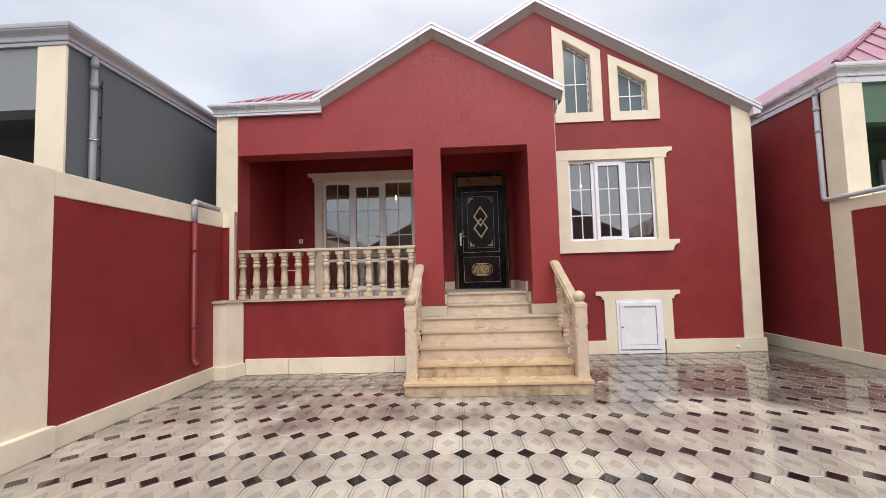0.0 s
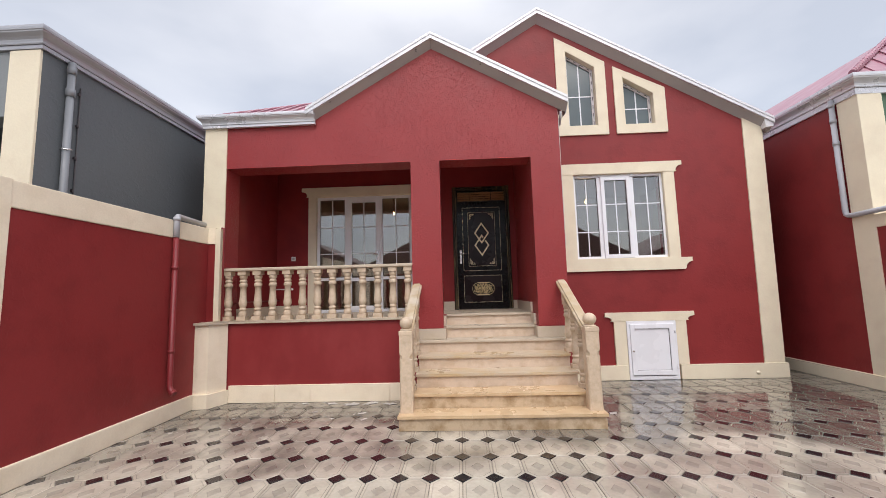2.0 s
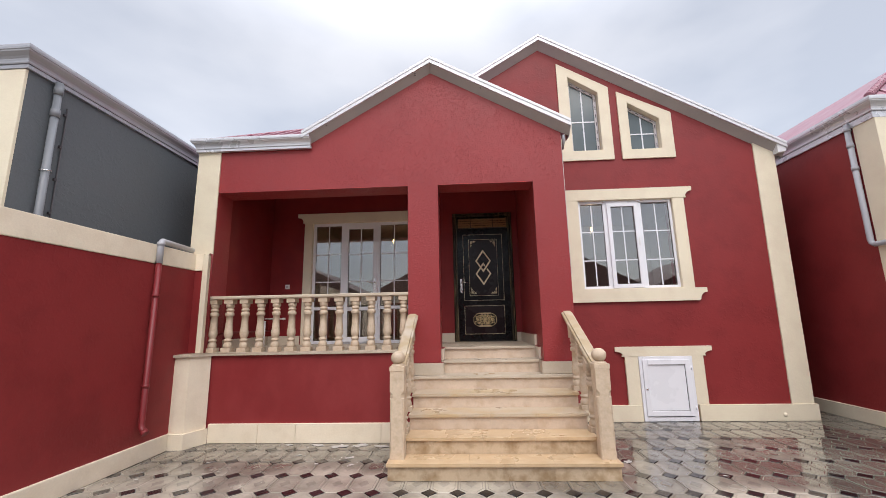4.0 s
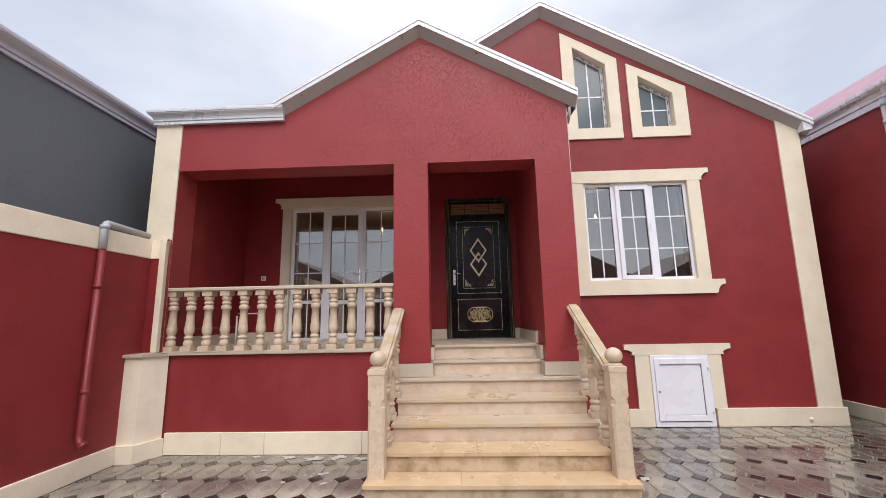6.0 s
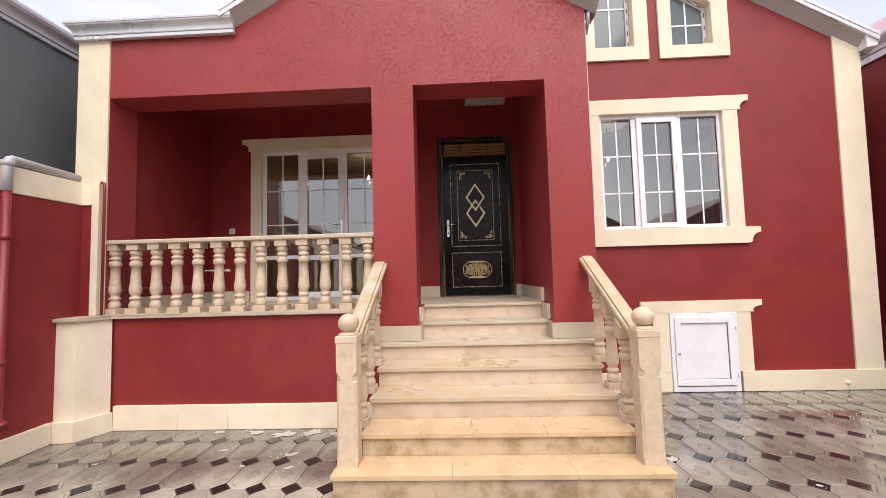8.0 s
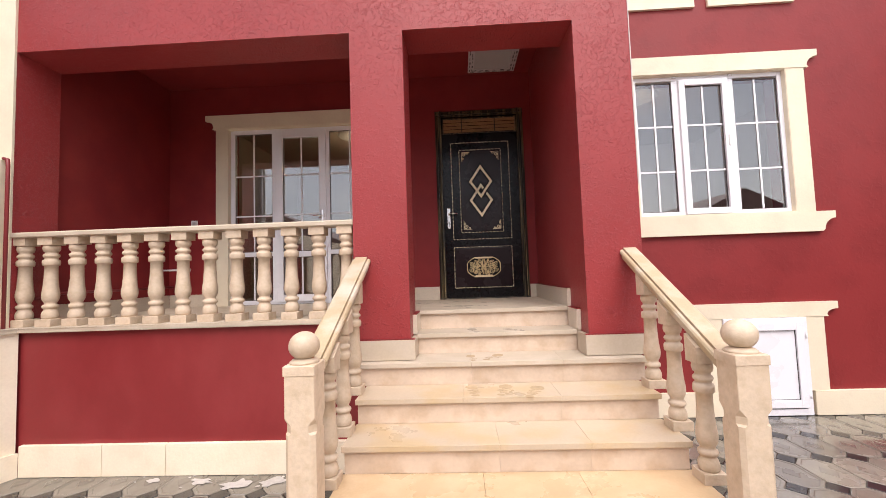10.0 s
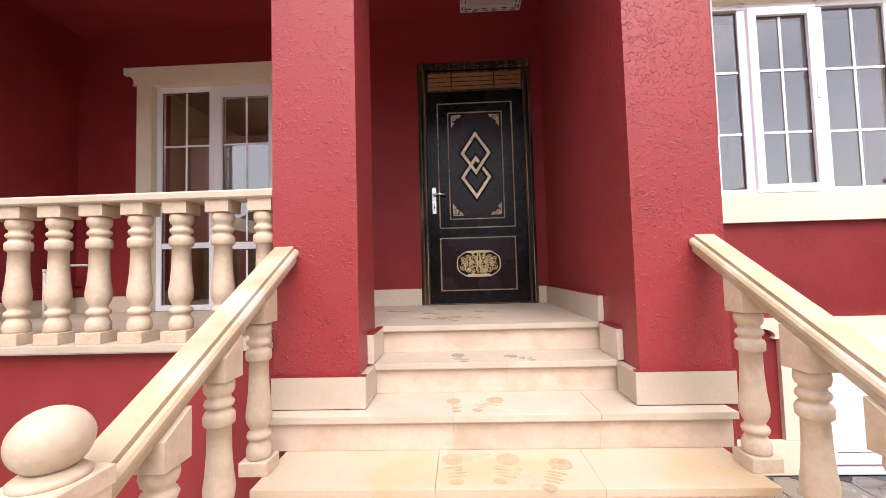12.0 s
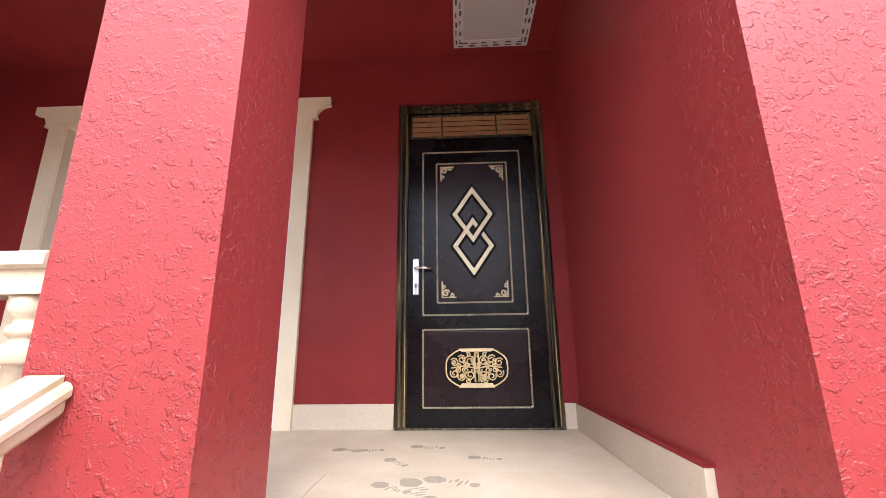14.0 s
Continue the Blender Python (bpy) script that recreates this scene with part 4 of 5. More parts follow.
def rope(x0, x1, z0, z1, y):
    """A twisted gold bead round a panel: short slanted beads along its four sides."""
    bm = B()
    for (xa, za), (xb, zb2) in (((x0, z0), (x1, z0)), ((x1, z0), (x1, z1)), ((x1, z1), (x0, z1)), ((x0, z1), (x0, z0))):
        ln = math.hypot(xb - xa, zb2 - za)
        n = int(ln / 0.017)
        ux, uz = (xb - xa) / ln, (zb2 - za) / ln
        for i in range(n):
            c = (i + 0.5) * ln / n
            cx, cz = xa + ux * c, za + uz * c
            a, w = 0.0078, 0.006
            px, pz = -uz, ux
            pts = [(cx - ux * a - px * w, cz - uz * a - pz * w), (cx + ux * a * 0.3 - px * w, cz + uz * a * 0.3 - pz * w),
                   (cx + ux * a + px * w, cz + uz * a + pz * w), (cx - ux * a * 0.3 + px * w, cz - uz * a * 0.3 + pz * w)]
            v0 = [bm.verts.new((p, y, q)) for p, q in pts]
            v1 = [bm.verts.new((cx + (p - cx) * 0.5, y - 0.006, cz + (q - cz) * 0.5)) for p, q in pts]
            bm.faces.new(v1)
            for k in range(4):
                bm.faces.new((v0[k], v0[(k + 1) % 4], v1[(k + 1) % 4], v1[k]))
    tagged(part("rope_moulding", bm, GOLDLIGHT, leaf, "twisted gold moulding"), kind="stuff")


rope(0.093, 0.82, 1.918, 3.152, DY)
rope(0.195, 0.72, 2.003, 3.056, DY - 0.004)
rope(0.093, 0.815, 1.312, 1.818, DY)


def strip(pts, w, y0, y1, closed=True):
    """A flat band of width w along an outline of (x, z)."""
    bm = B()
    n = len(pts)
    inn, out = [], []
    for i in range(n):
        p = Vector(pts[i])
        a = Vector(pts[i - 1]) if (i or closed) else None
        b = Vector(pts[(i + 1) % n]) if (i < n - 1 or closed) else None
        d0 = (p - a).normalized() if a is not None else None
        d1 = (b - p).normalized() if b is not None else None
        d0, d1 = d0 if d0 is not None else d1, d1 if d1 is not None else d0
        n0, n1 = Vector((d0.y, -d0.x)), Vector((d1.y, -d1.x))
        m = (n0 + n1) / (1 + n0.dot(n1))
        out.append(p + m * w / 2)
        inn.append(p - m * w / 2)
    rng = range(n if closed else n - 1)
    for i in rng:
        j = (i + 1) % n
        prism(bm, [tuple(out[i]), tuple(out[j]), tuple(inn[j]), tuple(inn[i])], y0, y1)
    return bm


cx = 0.457
for k, zc in enumerate((2.645, 2.405)):
    q = [(cx, zc + 0.19), (cx + 0.13, zc), (cx, zc - 0.19), (cx - 0.13, zc)]
    o = 0.003 * k
    part("rhombus_border", strip(q, 0.062, DY - 0.0125 - o, DY - 0.0098), MATTBLACK, leaf)
    part("rhombus", strip(q, 0.028, DY - 0.019 - o, DY - 0.0126 - o), GOLDLIGHT, leaf, "pale gold interlaced rhombus")
# the upper rhombus passes over the lower one at one crossing
q = [(cx + 0.100, 2.601), (cx + 0.014, 2.4755)]
part("rhombus_border", strip([(cx + 0.083, 2.5765), (cx + 0.024, 2.490)], 0.062, DY - 0.0224, DY - 0.0158, closed=False), MATTBLACK, leaf)
part("rhombus", strip(q, 0.028, DY - 0.0245, DY - 0.0126, closed=False), GOLDLIGHT, leaf)


def curl(bm, x, z, r0, a0, turns, y, r=0.005, s=1):
    pts = []
    for i in range(13):
        f = i / 12
        a = a0 + s * turns * 2 * math.pi * f
        rr = r0 * (1 - 0.75 * f)
        pts.append((x + rr * math.cos(a), y, z + rr * math.sin(a)))
    tube(bm, pts, r, 5)


for sx, x in ((1, 0.222), (-1, 0.695)):
    for sz, z in ((1, 2.032), (-1, 3.03)):
        bm = B()
        prism(bm, [(x, z), (x + sx * 0.095, z), (x + sx * 0.085, z + sz * 0.015), (x + sx * 0.05, z + sz * 0.04), (x + sx * 0.04, z + sz * 0.055),
                   (x + sx * 0.015, z + sz * 0.095), (x, z + sz * 0.11)], DY - 0.013, DY - 0.0095)
        orn = part("corner_ornament", bm, MATTBLACK, leaf, "black and gold corner ornament")
        orn.matrix_basis = Matrix.Translation((x, 0, z)) @ Matrix.Diagonal((1.2, 1.0, 1.2, 1.0)) @ Matrix.Translation((-x, 0, -z))
        bm = B()
        curl(bm, x + sx * 0.028, z + sz * 0.030, 0.022, 0.3, 1.3, DY - 0.014, 0.005, sx)
        curl(bm, x + sx * 0.062, z + sz * 0.016, 0.014, 2.0, 1.2, DY - 0.014, 0.004, -sx)
        curl(bm, x + sx * 0.016, z + sz * 0.070, 0.014, 2.0, 1.2, DY - 0.014, 0.004, sx)
        tube(bm, [(x + sx * 0.006, DY - 0.014, z + sz * 0.1), (x + sx * 0.005, DY - 0.014, z + sz * 0.006), (x + sx * 0.088, DY - 0.014, z + sz * 0.006)], 0.004, 5)
        part("gold_relief", bm, GOLDLIGHT, orn)

# ornate plaque on the lower panel
pc, pz = 0.455, 1.565
outl = []
for i in range(48):
    a = 2 * math.pi * i / 48
    c, s = math.cos(a), math.sin(a)
    k = abs(c) ** 0.5 * (1 if c > 0 else -1), abs(s) ** 0.55 * (1 if s > 0 else -1)
    outl.append((pc + 0.205 * k[0] * (1 - 0.10 * abs(math.sin(2 * a)) ** 2), pz + 0.122 * k[1] * (1 - 0.06 * abs(math.sin(2 * a)) ** 2)))
plaque = part("plaque", prism(B(), outl, DY - 0.018, DY - 0.007), MATTBLACK, leaf, "ornate oval gold relief plaque")
part("rim", strip(outl, 0.009, DY - 0.026, DY - 0.0185), GOLD_DARK, plaque)
bm = B()
prism(bm, [(pc - 0.12, pz - 0.125), (pc + 0.12, pz - 0.125), (pc + 0.10, pz - 0.098), (pc - 0.10, pz - 0.098)], DY - 0.03, DY - 0.0188)
prism(bm, [(pc - 0.12, pz + 0.125), (pc + 0.12, pz + 0.125), (pc + 0.10, pz + 0.105), (pc - 0.10, pz + 0.105)], DY - 0.03, DY - 0.0188)
part("edge_bar", bm, GOLD, plaque)
bm = B()
random.seed(5)
for sx in (1, -1):
    for sz in (1, -1):
        for qx, qz, r, tn in ((0.045, 0.045, 0.035, 1.5), (0.10, 0.055, 0.030, 1.4), (0.15, 0.035, 0.030, 1.4), (0.075, 0.015, 0.022, 1.3), (0.12, 0.012, 0.018, 1.2), (0.055, 0.085, 0.016, 1.1), (0.018, 0.02, 0.018, 1.0)):
            curl(bm, pc + sx * qx, pz + sz * qz, r, 0.6 if sx > 0 else 2.5, tn, DY - 0.021, 0.0048, sx * sz)
for i in range(26):
    a = random.uniform(0, 2 * math.pi)
    q = math.sqrt(random.uniform(0.0, 1.0))
    curl(bm, pc + 0.165 * q * math.cos(a), pz + 0.085 * q * math.sin(a), random.uniform(0.008, 0.018), a, random.uniform(0.6, 1.2), DY - 0.020, random.uniform(0.003, 0.005), random.choice((1, -1)))
for sx in (1, -1):
    tube(bm, [(pc + sx * 0.01, DY - 0.022, pz - 0.09), (pc + sx * 0.016, DY - 0.024, pz), (pc + sx * 0.01, DY - 0.022, pz + 0.10)], 0.006, 6)
    tube(bm, [(pc + sx * 0.02, DY - 0.022, pz), (pc + sx * 0.09, DY - 0.024, pz + 0.012), (pc + sx * 0.17, DY - 0.022, pz)], 0.005, 6)
lathe(bm, [(-0.012, 0.003), (0, 0.018), (0.012, 0.003)], pc, DY - 0.025, pz, 10)
part("scroll_relief", bm, GOLD_DARK, plaque)

bm = B()
box(bm, 0.022, 0.062, DY - 0.012, DY, 2.06, 2.32, 0.005)
part("handle_plate", bm, CHROME, leaf, "chrome handle plate")
bm = B()
tube(bm, [(0.042, DY - 0.01, 2.245), (0.042, DY - 0.05, 2.245), (0.055, DY - 0.058, 2.245), (0.10, DY - 0.058, 2.247), (0.155, DY - 0.055, 2.24)], 0.010)
part("door_handle", bm, CHROME, leaf, "dark chrome lever handle")
part("keyhole", box(B(), 0.036, 0.048, DY - 0.0145, DY - 0.0122, 2.11, 2.14, 0.001), INK, leaf)

# ---- balustrades ----
BAL = [(0.061, 0.056), (0.075, 0.061), (0.10, 0.062), (0.12, 0.055), (0.135, 0.046), (0.146, 0.046), (0.15, 0.055), (0.163, 0.060), (0.176, 0.055), (0.181, 0.044), (0.193, 0.043), (0.205, 0.050),
       (0.225, 0.059), (0.25, 0.063), (0.275, 0.062), (0.32, 0.055), (0.40, 0.049), (0.50, 0.047), (0.503, 0.056), (0.51, 0.062), (0.54, 0.063), (0.553, 0.057), (0.556, 0.047), (0.57, 0.047), (0.574, 0.055),
       (0.586, 0.060), (0.598, 0.055), (0.602, 0.046), (0.617, 0.046), (0.625, 0.056), (0.645, 0.062), (0.665, 0.060), (0.676, 0.055)]


def baluster_mesh(scale=1.0, top=0.74, slope=0.0, girth=0.94):
    bm = B()
    lathe(bm, [(z * scale, r * girth) for z, r in BAL], seg=20)
    w = 0.066 * girth
    box(bm, -w - 0.004, w + 0.004, -w - 0.004, w + 0.004, 0.0, 0.061 * scale, 0.004)
    zl = 0.676 * scale
    pts = [(-w, zl), (w, zl), (w, top + slope * w), (-w, top - slope * w)]
    prism(bm, pts, -w, w, axis="x")
    bmesh.ops.recalc_face_normals(bm, faces=bm.faces)
    me = bpy.data.meshes.new("baluster")
    bm.to_mesh(me)
    bm.free()
    me.materials.append(STONE)
    return me


bal = thing("porch_balustrade", "pale carved limestone balustrade with vase-shaped balusters on the porch", "balustrade")
me = baluster_mesh()
for i in range(13):
    put("baluster", me, bal, pose(-0.767 - 0.2286 * i, 6.335, 1.177, 0, 0, random.uniform(-3, 3)))
bm = B()
sweep(bm, [(-3.61, 6.335), (-0.69, 6.335)], [(-0.08, 1.917), (0.075, 1.917), (0.085, 1.925), (0.085, 1.952), (0.075, 1.962), (-0.08, 1.962)])
part("top_rail", bm, STONE_TOP, bal, "pale stone top rail")

SL = 0.575
RAILZ = lambda y: 1.625 - SL * (6.20 - y)      # top of the sloping rail
me_s = {}
for side, xc, nm in ((-1, -0.626, "west"), (1, 1.471, "east")):
    rail = thing("stair_railing", "carved limestone stair railing with a square newel and a ball finial", "stair railing", group="stair railings")
    for i in (1, 2, 3):
        base = RISE * (i + 1)
        yb = (5.41, 5.70, 5.99)[i - 1]
        topz = RAILZ(yb) - 0.082 - base
        me_s.setdefault(i, baluster_mesh(0.94, topz, SL, 0.86))
        put("baluster", me_s[i], rail, pose(xc, yb, base))
    # moulded sloping handrail
    bm = B()
    prof = [(-0.058, -0.080), (0.058, -0.080), (0.066, -0.070), (0.066, -0.050), (0.078, -0.040), (0.078, -0.026), (0.070, -0.016), (0.056, -0.012), (0.050, -0.018), (0.050, 0.0),
            (-0.050, 0.0), (-0.050, -0.018), (-0.056, -0.012), (-0.070, -0.016), (-0.078, -0.026), (-0.078, -0.040), (-0.066, -0.050), (-0.066, -0.070)]
    ends = []
    for y in (5.17, 6.255):
        shift = side * 0.028 * (6.255 - y)
        ends.append([bm.verts.new((xc + shift + a * 0.94, y, RAILZ(y) + h * 1.12)) for a, h in prof])
    k = len(prof)
    for q in range(k):
        bm.faces.new((ends[0][q], ends[0][(q + 1) % k], ends[1][(q + 1) % k], ends[1][q]))
    bm.faces.new(ends[0]); bm.faces.new(list(reversed(ends[1])))
    part("handrail", bm, STONE_RAIL, rail, "moulded stone handrail")
    # newel with chamfered shaft
    bm = B()
    yc = 5.11
    xp = xc + side * 0.014
    h = 0.074
    rings = []
    for z, c in ((RISE, 0.006), (RISE + 0.05, 0.008), (RISE + 0.09, 0.018), (0.60, 0.018), (0.755, 0.018), (0.765, 0.032), (0.80, 0.032), (0.835, 0.003), (1.03, 0.003), (1.035, 0.004), (1.037, -0.0), (1.080, -0.0), (1.085, 0.01)):
        e = h if z < 1.036 or z > 1.083 else h + 0.004
        pts = [(-e + c, -e), (e - c, -e), (e, -e + c), (e, e - c), (e - c, e), (-e + c, e), (-e, e - c), (-e, -e + c)]
        rings.append([bm.verts.new((xp + a, yc + b, z)) for a, b in pts])
    for a, b in zip(rings, rings[1:]):
        for q in range(8):
            bm.faces.new((a[q], a[(q + 1) % 8], b[(q + 1) % 8], b[q]))
    bm.faces.new(rings[0]); bm.faces.new(list(reversed(rings[-1])))
    post = part("newel", bm, STONE, rail, "square limestone newel post")
    bm = B()
    pr = [(0.0, 0.070), (0.010, 0.072), (0.018, 0.062), (0.024, 0.047), (0.029, 0.040)]
    for i in range(13):
        a = -1.0 + (math.pi / 2 + 1.0) * i / 12
        pr.append((0.086 + 0.071 * math.sin(a), max(0.002, 0.076 * math.cos(a))))
    lathe(bm, pr, xp, yc, 1.083, 24)
    part("finial", bm, STONE, post, "turned ball finial")

# ---- porch fittings ----
lamp = thing("ceiling_panel_light", "square ceiling light panel, switched off, still in printed protective film", "ceiling light")
LX0, LX1, LY0, LY1 = 0.345, 0.925, 7.47, 8.05
part("frame", ring(B(), LX0, LX1, 0, LY1 - LY0, 0.075, -0.02, 0.0, 0.002), FILM, lamp, "white film with dark print").matrix_basis = Matrix(((1, 0, 0, 0), (0, 0, 1, LY0), (0, 1, 0, CEIL - 0.004), (0, 0, 0, 1)))
part("diffuser", box(B(), LX0 + 0.072, LX1 - 0.072, LY0 + 0.072, LY1 - 0.072, CEIL - 0.016, CEIL - 0.002), PANEL, lamp)
bm = B()
random.seed(11)
for side in range(4):
    for row in range(2):
        for i in range(6):
            u = 0.03 + 0.09 * i + random.uniform(0, 0.02)
            ln = random.uniform(0.035, 0.06)
            v = 0.015 + 0.03 * row
            hgt = 0.014 if (i + row) % 2 else 0.008
            if side == 0:
                box(bm, LX0 + u, LX0 + u + ln, LY0 + v, LY0 + v + hgt, CEIL - 0.0262, CEIL - 0.0245)
            elif side == 1:
                box(bm, LX0 + u, LX0 + u + ln, LY1 - v - hgt, LY1 - v, CEIL - 0.0262, CEIL - 0.0245)
            elif side == 2:
                box(bm, LX0 + v, LX0 + v + hgt, LY0 + u, LY0 + u + ln, CEIL - 0.0262, CEIL - 0.0245)
            else:
                box(bm, LX1 - v - hgt, LX1 - v, LY0 + u, LY0 + u + ln, CEIL - 0.0262, CEIL - 0.0245)
tagged(part("print", bm, INK, lamp, "illegible dark print on the film"), kind="stuff")

sw = thing("wall_socket", "small white wall socket on the red porch wall", "socket")
part("plate", box(B(), -3.32, -3.235, BACK - 0.012, BACK, 2.21, 2.295, 0.003), PLASTIC, sw)
part("insert", box(B(), -3.30, -3.255, BACK - 0.018, BACK - 0.012, 2.23, 2.275, 0.004), PANEL, sw)

tap = thing("water_pipe", "white plastic pipe stubs with a tap at the porch wall", "pipe")
part("riser", tube(B(), [(-3.44, 7.68, FLOOR_Z), (-3.44, 7.68, 1.60)], 0.014), PLASTIC, tap)
part("cap", tube(B(), [(-3.44, 7.68, 1.59), (-3.44, 7.68, 1.615)], 0.019), PLASTIC, tap)
part("branch", tube(B(), [(-3.58, 7.95, 1.655), (-3.22, 7.95, 1.65)], 0.012), PLASTIC, tap)
part("elbow", tube(B(), [(-3.25, 7.95, 1.65), (-3.20, 7.95, 1.65)], 0.02), PLASTIC, tap)
pr2 = thing("heating_pipe", "dark red painted pipe low on the porch side wall", "pipe")
part("pipe", tube(B(), [(-3.555, 6.45, 1.40), (-3.555, 6.68, 1.44), (-3.545, 8.12, 1.44)], 0.014), PIPE_RED, pr2)

box_small = thing("junction_box", "small white plastic box on the porch coping", "junction box")
part("body", box(B(), -0.80, -0.70, 6.23, 6.30, 1.178, 1.225, 0.006), PLASTIC, box_small)

# ---- rooms behind the glass ----
def room(tag, x0, x1, y0, y1, z0, z1, lx, ly, lz, watts):
    bm = B()
    box(bm, x0 - 0.1, x0, y0, y1, z0, z1)
    box(bm, x1, x1 + 0.1, y0, y1, z0, z1)
    box(bm, x0, x1, y1, y1 + 0.1, z0, z1)
    solid("wall_room_" + tag, bm, ROOMWALL, "beige painted walls of the room behind the glass", "wall")
    bm = B()
    box(bm, x0, x1, y0, y1, z0 - 0.1, z0)
    solid("floor_room_" + tag, bm, ROOMFLOOR, "brown laminate floor of the room behind the glass", "floor")
    bm = B()
    box(bm, x0, x1, y0, y1, z1, z1 + 0.1)
    solid("ceiling_room_" + tag, bm, ROOMWALL, "beige painted ceiling of the room behind the glass", "ceiling")
    pend = thing("pendant_bulb", "bare warm bulb hanging from a ceiling rose", "pendant lamp", group="pendant bulbs")
    part("ceiling_rose", lathe(B(), [(-0.04, 0.05), (-0.03, 0.25), (-0.015, 0.32), (0.0, 0.34)], lx, ly, z1, 24), PLASTIC, pend)
    part("cord", tube(B(), [(lx, ly, lz + 0.08), (lx, ly, z1 - 0.035)], 0.006, 6), INK, pend)
    part("bulb", lathe(B(), [(-0.035, 0.006), (-0.024, 0.018), (0.0, 0.023), (0.02, 0.016), (0.05, 0.010)], lx, ly, lz, 14), BULB, pend)
    ld = bpy.data.lights.new("bulb_light", "POINT")
    ld.energy, ld.color, ld.shadow_soft_size = watts, (1.0, 0.74, 0.45), 0.05
    lo = new("bulb_light", ld)
    lo.location = (lx, ly, lz - 0.08)


room("east", 1.75, 4.95, MAIN + 0.31, 11.2, FLOOR_Z, 3.95, 2.75, 8.9, 3.36, 7)
room("west", -3.5, -0.2, BACK + 0.26, 12.0, FLOOR_Z, 3.95, -1.55, 9.9, 3.45, 10)
room("hall", -0.08, 1.6, BACK + 0.26, 12.0, FLOOR_Z, 3.95, 0.6, 10.2, 3.5, 6)

# ---- boundary wall on the west ----
LW, CAPZ = -3.76, 2.57
bm = B()
box(bm, LW - 0.22, LW - 0.012, -6.0, 6.24, 0, CAPZ - 0.02)
wall_lot_west = solid("wall_lot_west", bm, RED_WALL, "red painted boundary wall with cream bands", "wall")
bm = B()
box(bm, LW - 0.012, LW, 3.52, 6.26, 0.2, 2.325)
solid("trim_panel_west", bm, RED_WALL, "red painted panel of the boundary wall", "wall panel")
lot = thing("trim_lot_west", "cream painted cap, pillar and plinth of the boundary wall", "trim", kind="structure")
part("cap", box(B(), LW - 0.24, LW + 0.012, 3.50, 6.24, 2.33, CAPZ, 0.012), CREAM_PIER, lot)
part("pillar", box(B(), LW - 0.24, LW + 0.02, 2.2, 3.52, 0.23, CAPZ + 0.01, 0.012), CREAM_PIER, lot)
part("pillar_base", box(B(), LW - 0.24, LW + 0.085, 2.2, 3.54, 0.0, 0.235, 0.012), CREAM_PIER, lot)
part("plinth", box(B(), LW - 0.05, LW + 0.035, 3.54, 5.915, 0.0, 0.2, 0.008), CREAM_PIER, lot)
part("pillar", box(B(), LW - 0.24, LW + 0.02, -6.0, 2.2, 0.23, CAPZ, 0.012), CREAM_PIER, lot)
part("pillar_base", box(B(), LW - 0.24, LW + 0.06, -6.0, 2.2, 0.0, 0.23, 0.012), CREAM_PIER, lot)
part("end_strip", box(B(), -3.64, -3.565, 6.17, 6.235, 1.18, 2.56, 0.004), CREAM, lot)
part("end_panel", box(B(), LW + 0.001, -3.6405, 6.19, 6.235, 1.18, 2.33), RED_WALL, lot, "red painted end panel")
part("end_cap", box(B(), LW + 0.0125, -3.6405, 6.17, 6.235, 2.331, CAPZ), CREAM_PIER, lot)

dp = thing("downpipe", "rain pipe painted red on the boundary wall, grey at its top", "downpipe")
px, py = LW + 0.045, 5.445
bm = B()
tube(bm, [(px, py, 2.33), (px, py, 0.45), (px + 0.015, py - 0.01, 0.39), (px + 0.06, py - 0.02, 0.345), (px + 0.075, py - 0.02, 0.335)], 0.034, 12)
part("pipe", bm, PIPE_RED, dp)
for z in (1.93, 0.86):
    part("collar", tube(B(), [(px, py, z - 0.02), (px, py, z + 0.02)], 0.042, 12), PIPE_RED, dp)
part("shoe", tube(B(), [(px + 0.045, py - 0.015, 0.36), (px + 0.08, py - 0.02, 0.33)], 0.041, 12), PIPE_RED, dp)
bm = B()
tube(bm, [(px, py, 2.33), (px, py, 2.575), (px - 0.005, py + 0.02, 2.61), (px - 0.03, py + 0.06, 2.625), (px - 0.16, py + 0.85, 2.64)], 0.038, 12)
part("top_bend", bm, PIPE_LIGHT, dp, "grey plastic bend")
part("collar", tube(B(), [(px, py, 2.555), (px, py, 2.60)], 0.045, 12), PIPE_LIGHT, dp)
cb = thing("drain_pipe", "thin red painted drain pipe beside the pilaster", "pipe")
part("pipe", tube(B(), [(-3.56, 6.19, 2.57), (-3.525, 6.19, 2.56), (-3.52, 6.19, 2.5), (-3.52, 6.19, 1.18)], 0.014), PIPE_RED, cb)

# ---- neighbour on the west ----
nw = thing("neighbour_house", "grey plastered neighbouring house with cream corner and metal gutter", "house", group="neighbouring houses")
NX, NY = -4.36, 4.20
part("side_wall", box(B(), NX - 0.25, NX, NY + 0.01, 18, 0, 4.2), GREYWALL, nw)
bm = B()
box(bm, -9.5, -4.70, NY, NY + 0.25, 3.48, 4.2)
box(bm, -9.5, -4.70, NY, NY + 0.25, 0, 2.2)
part("front_wall", bm, GREYFRONT, nw)
part("corner_pilaster", box(B(), -4.70, NX, NY - 0.02, NY + 0.008, 0, 4.2, 0.003), CREAM, nw)
part("veranda_back", box(B(), -9.5, NX - 0.25, 6.2, 6.4, 0, 4.2), GREYWALL, nw)
part("veranda_ceiling", box(B(), -9.5, NX - 0.25, NY + 0.25, 6.2, 3.9, 4.0), GREYWALL, nw)
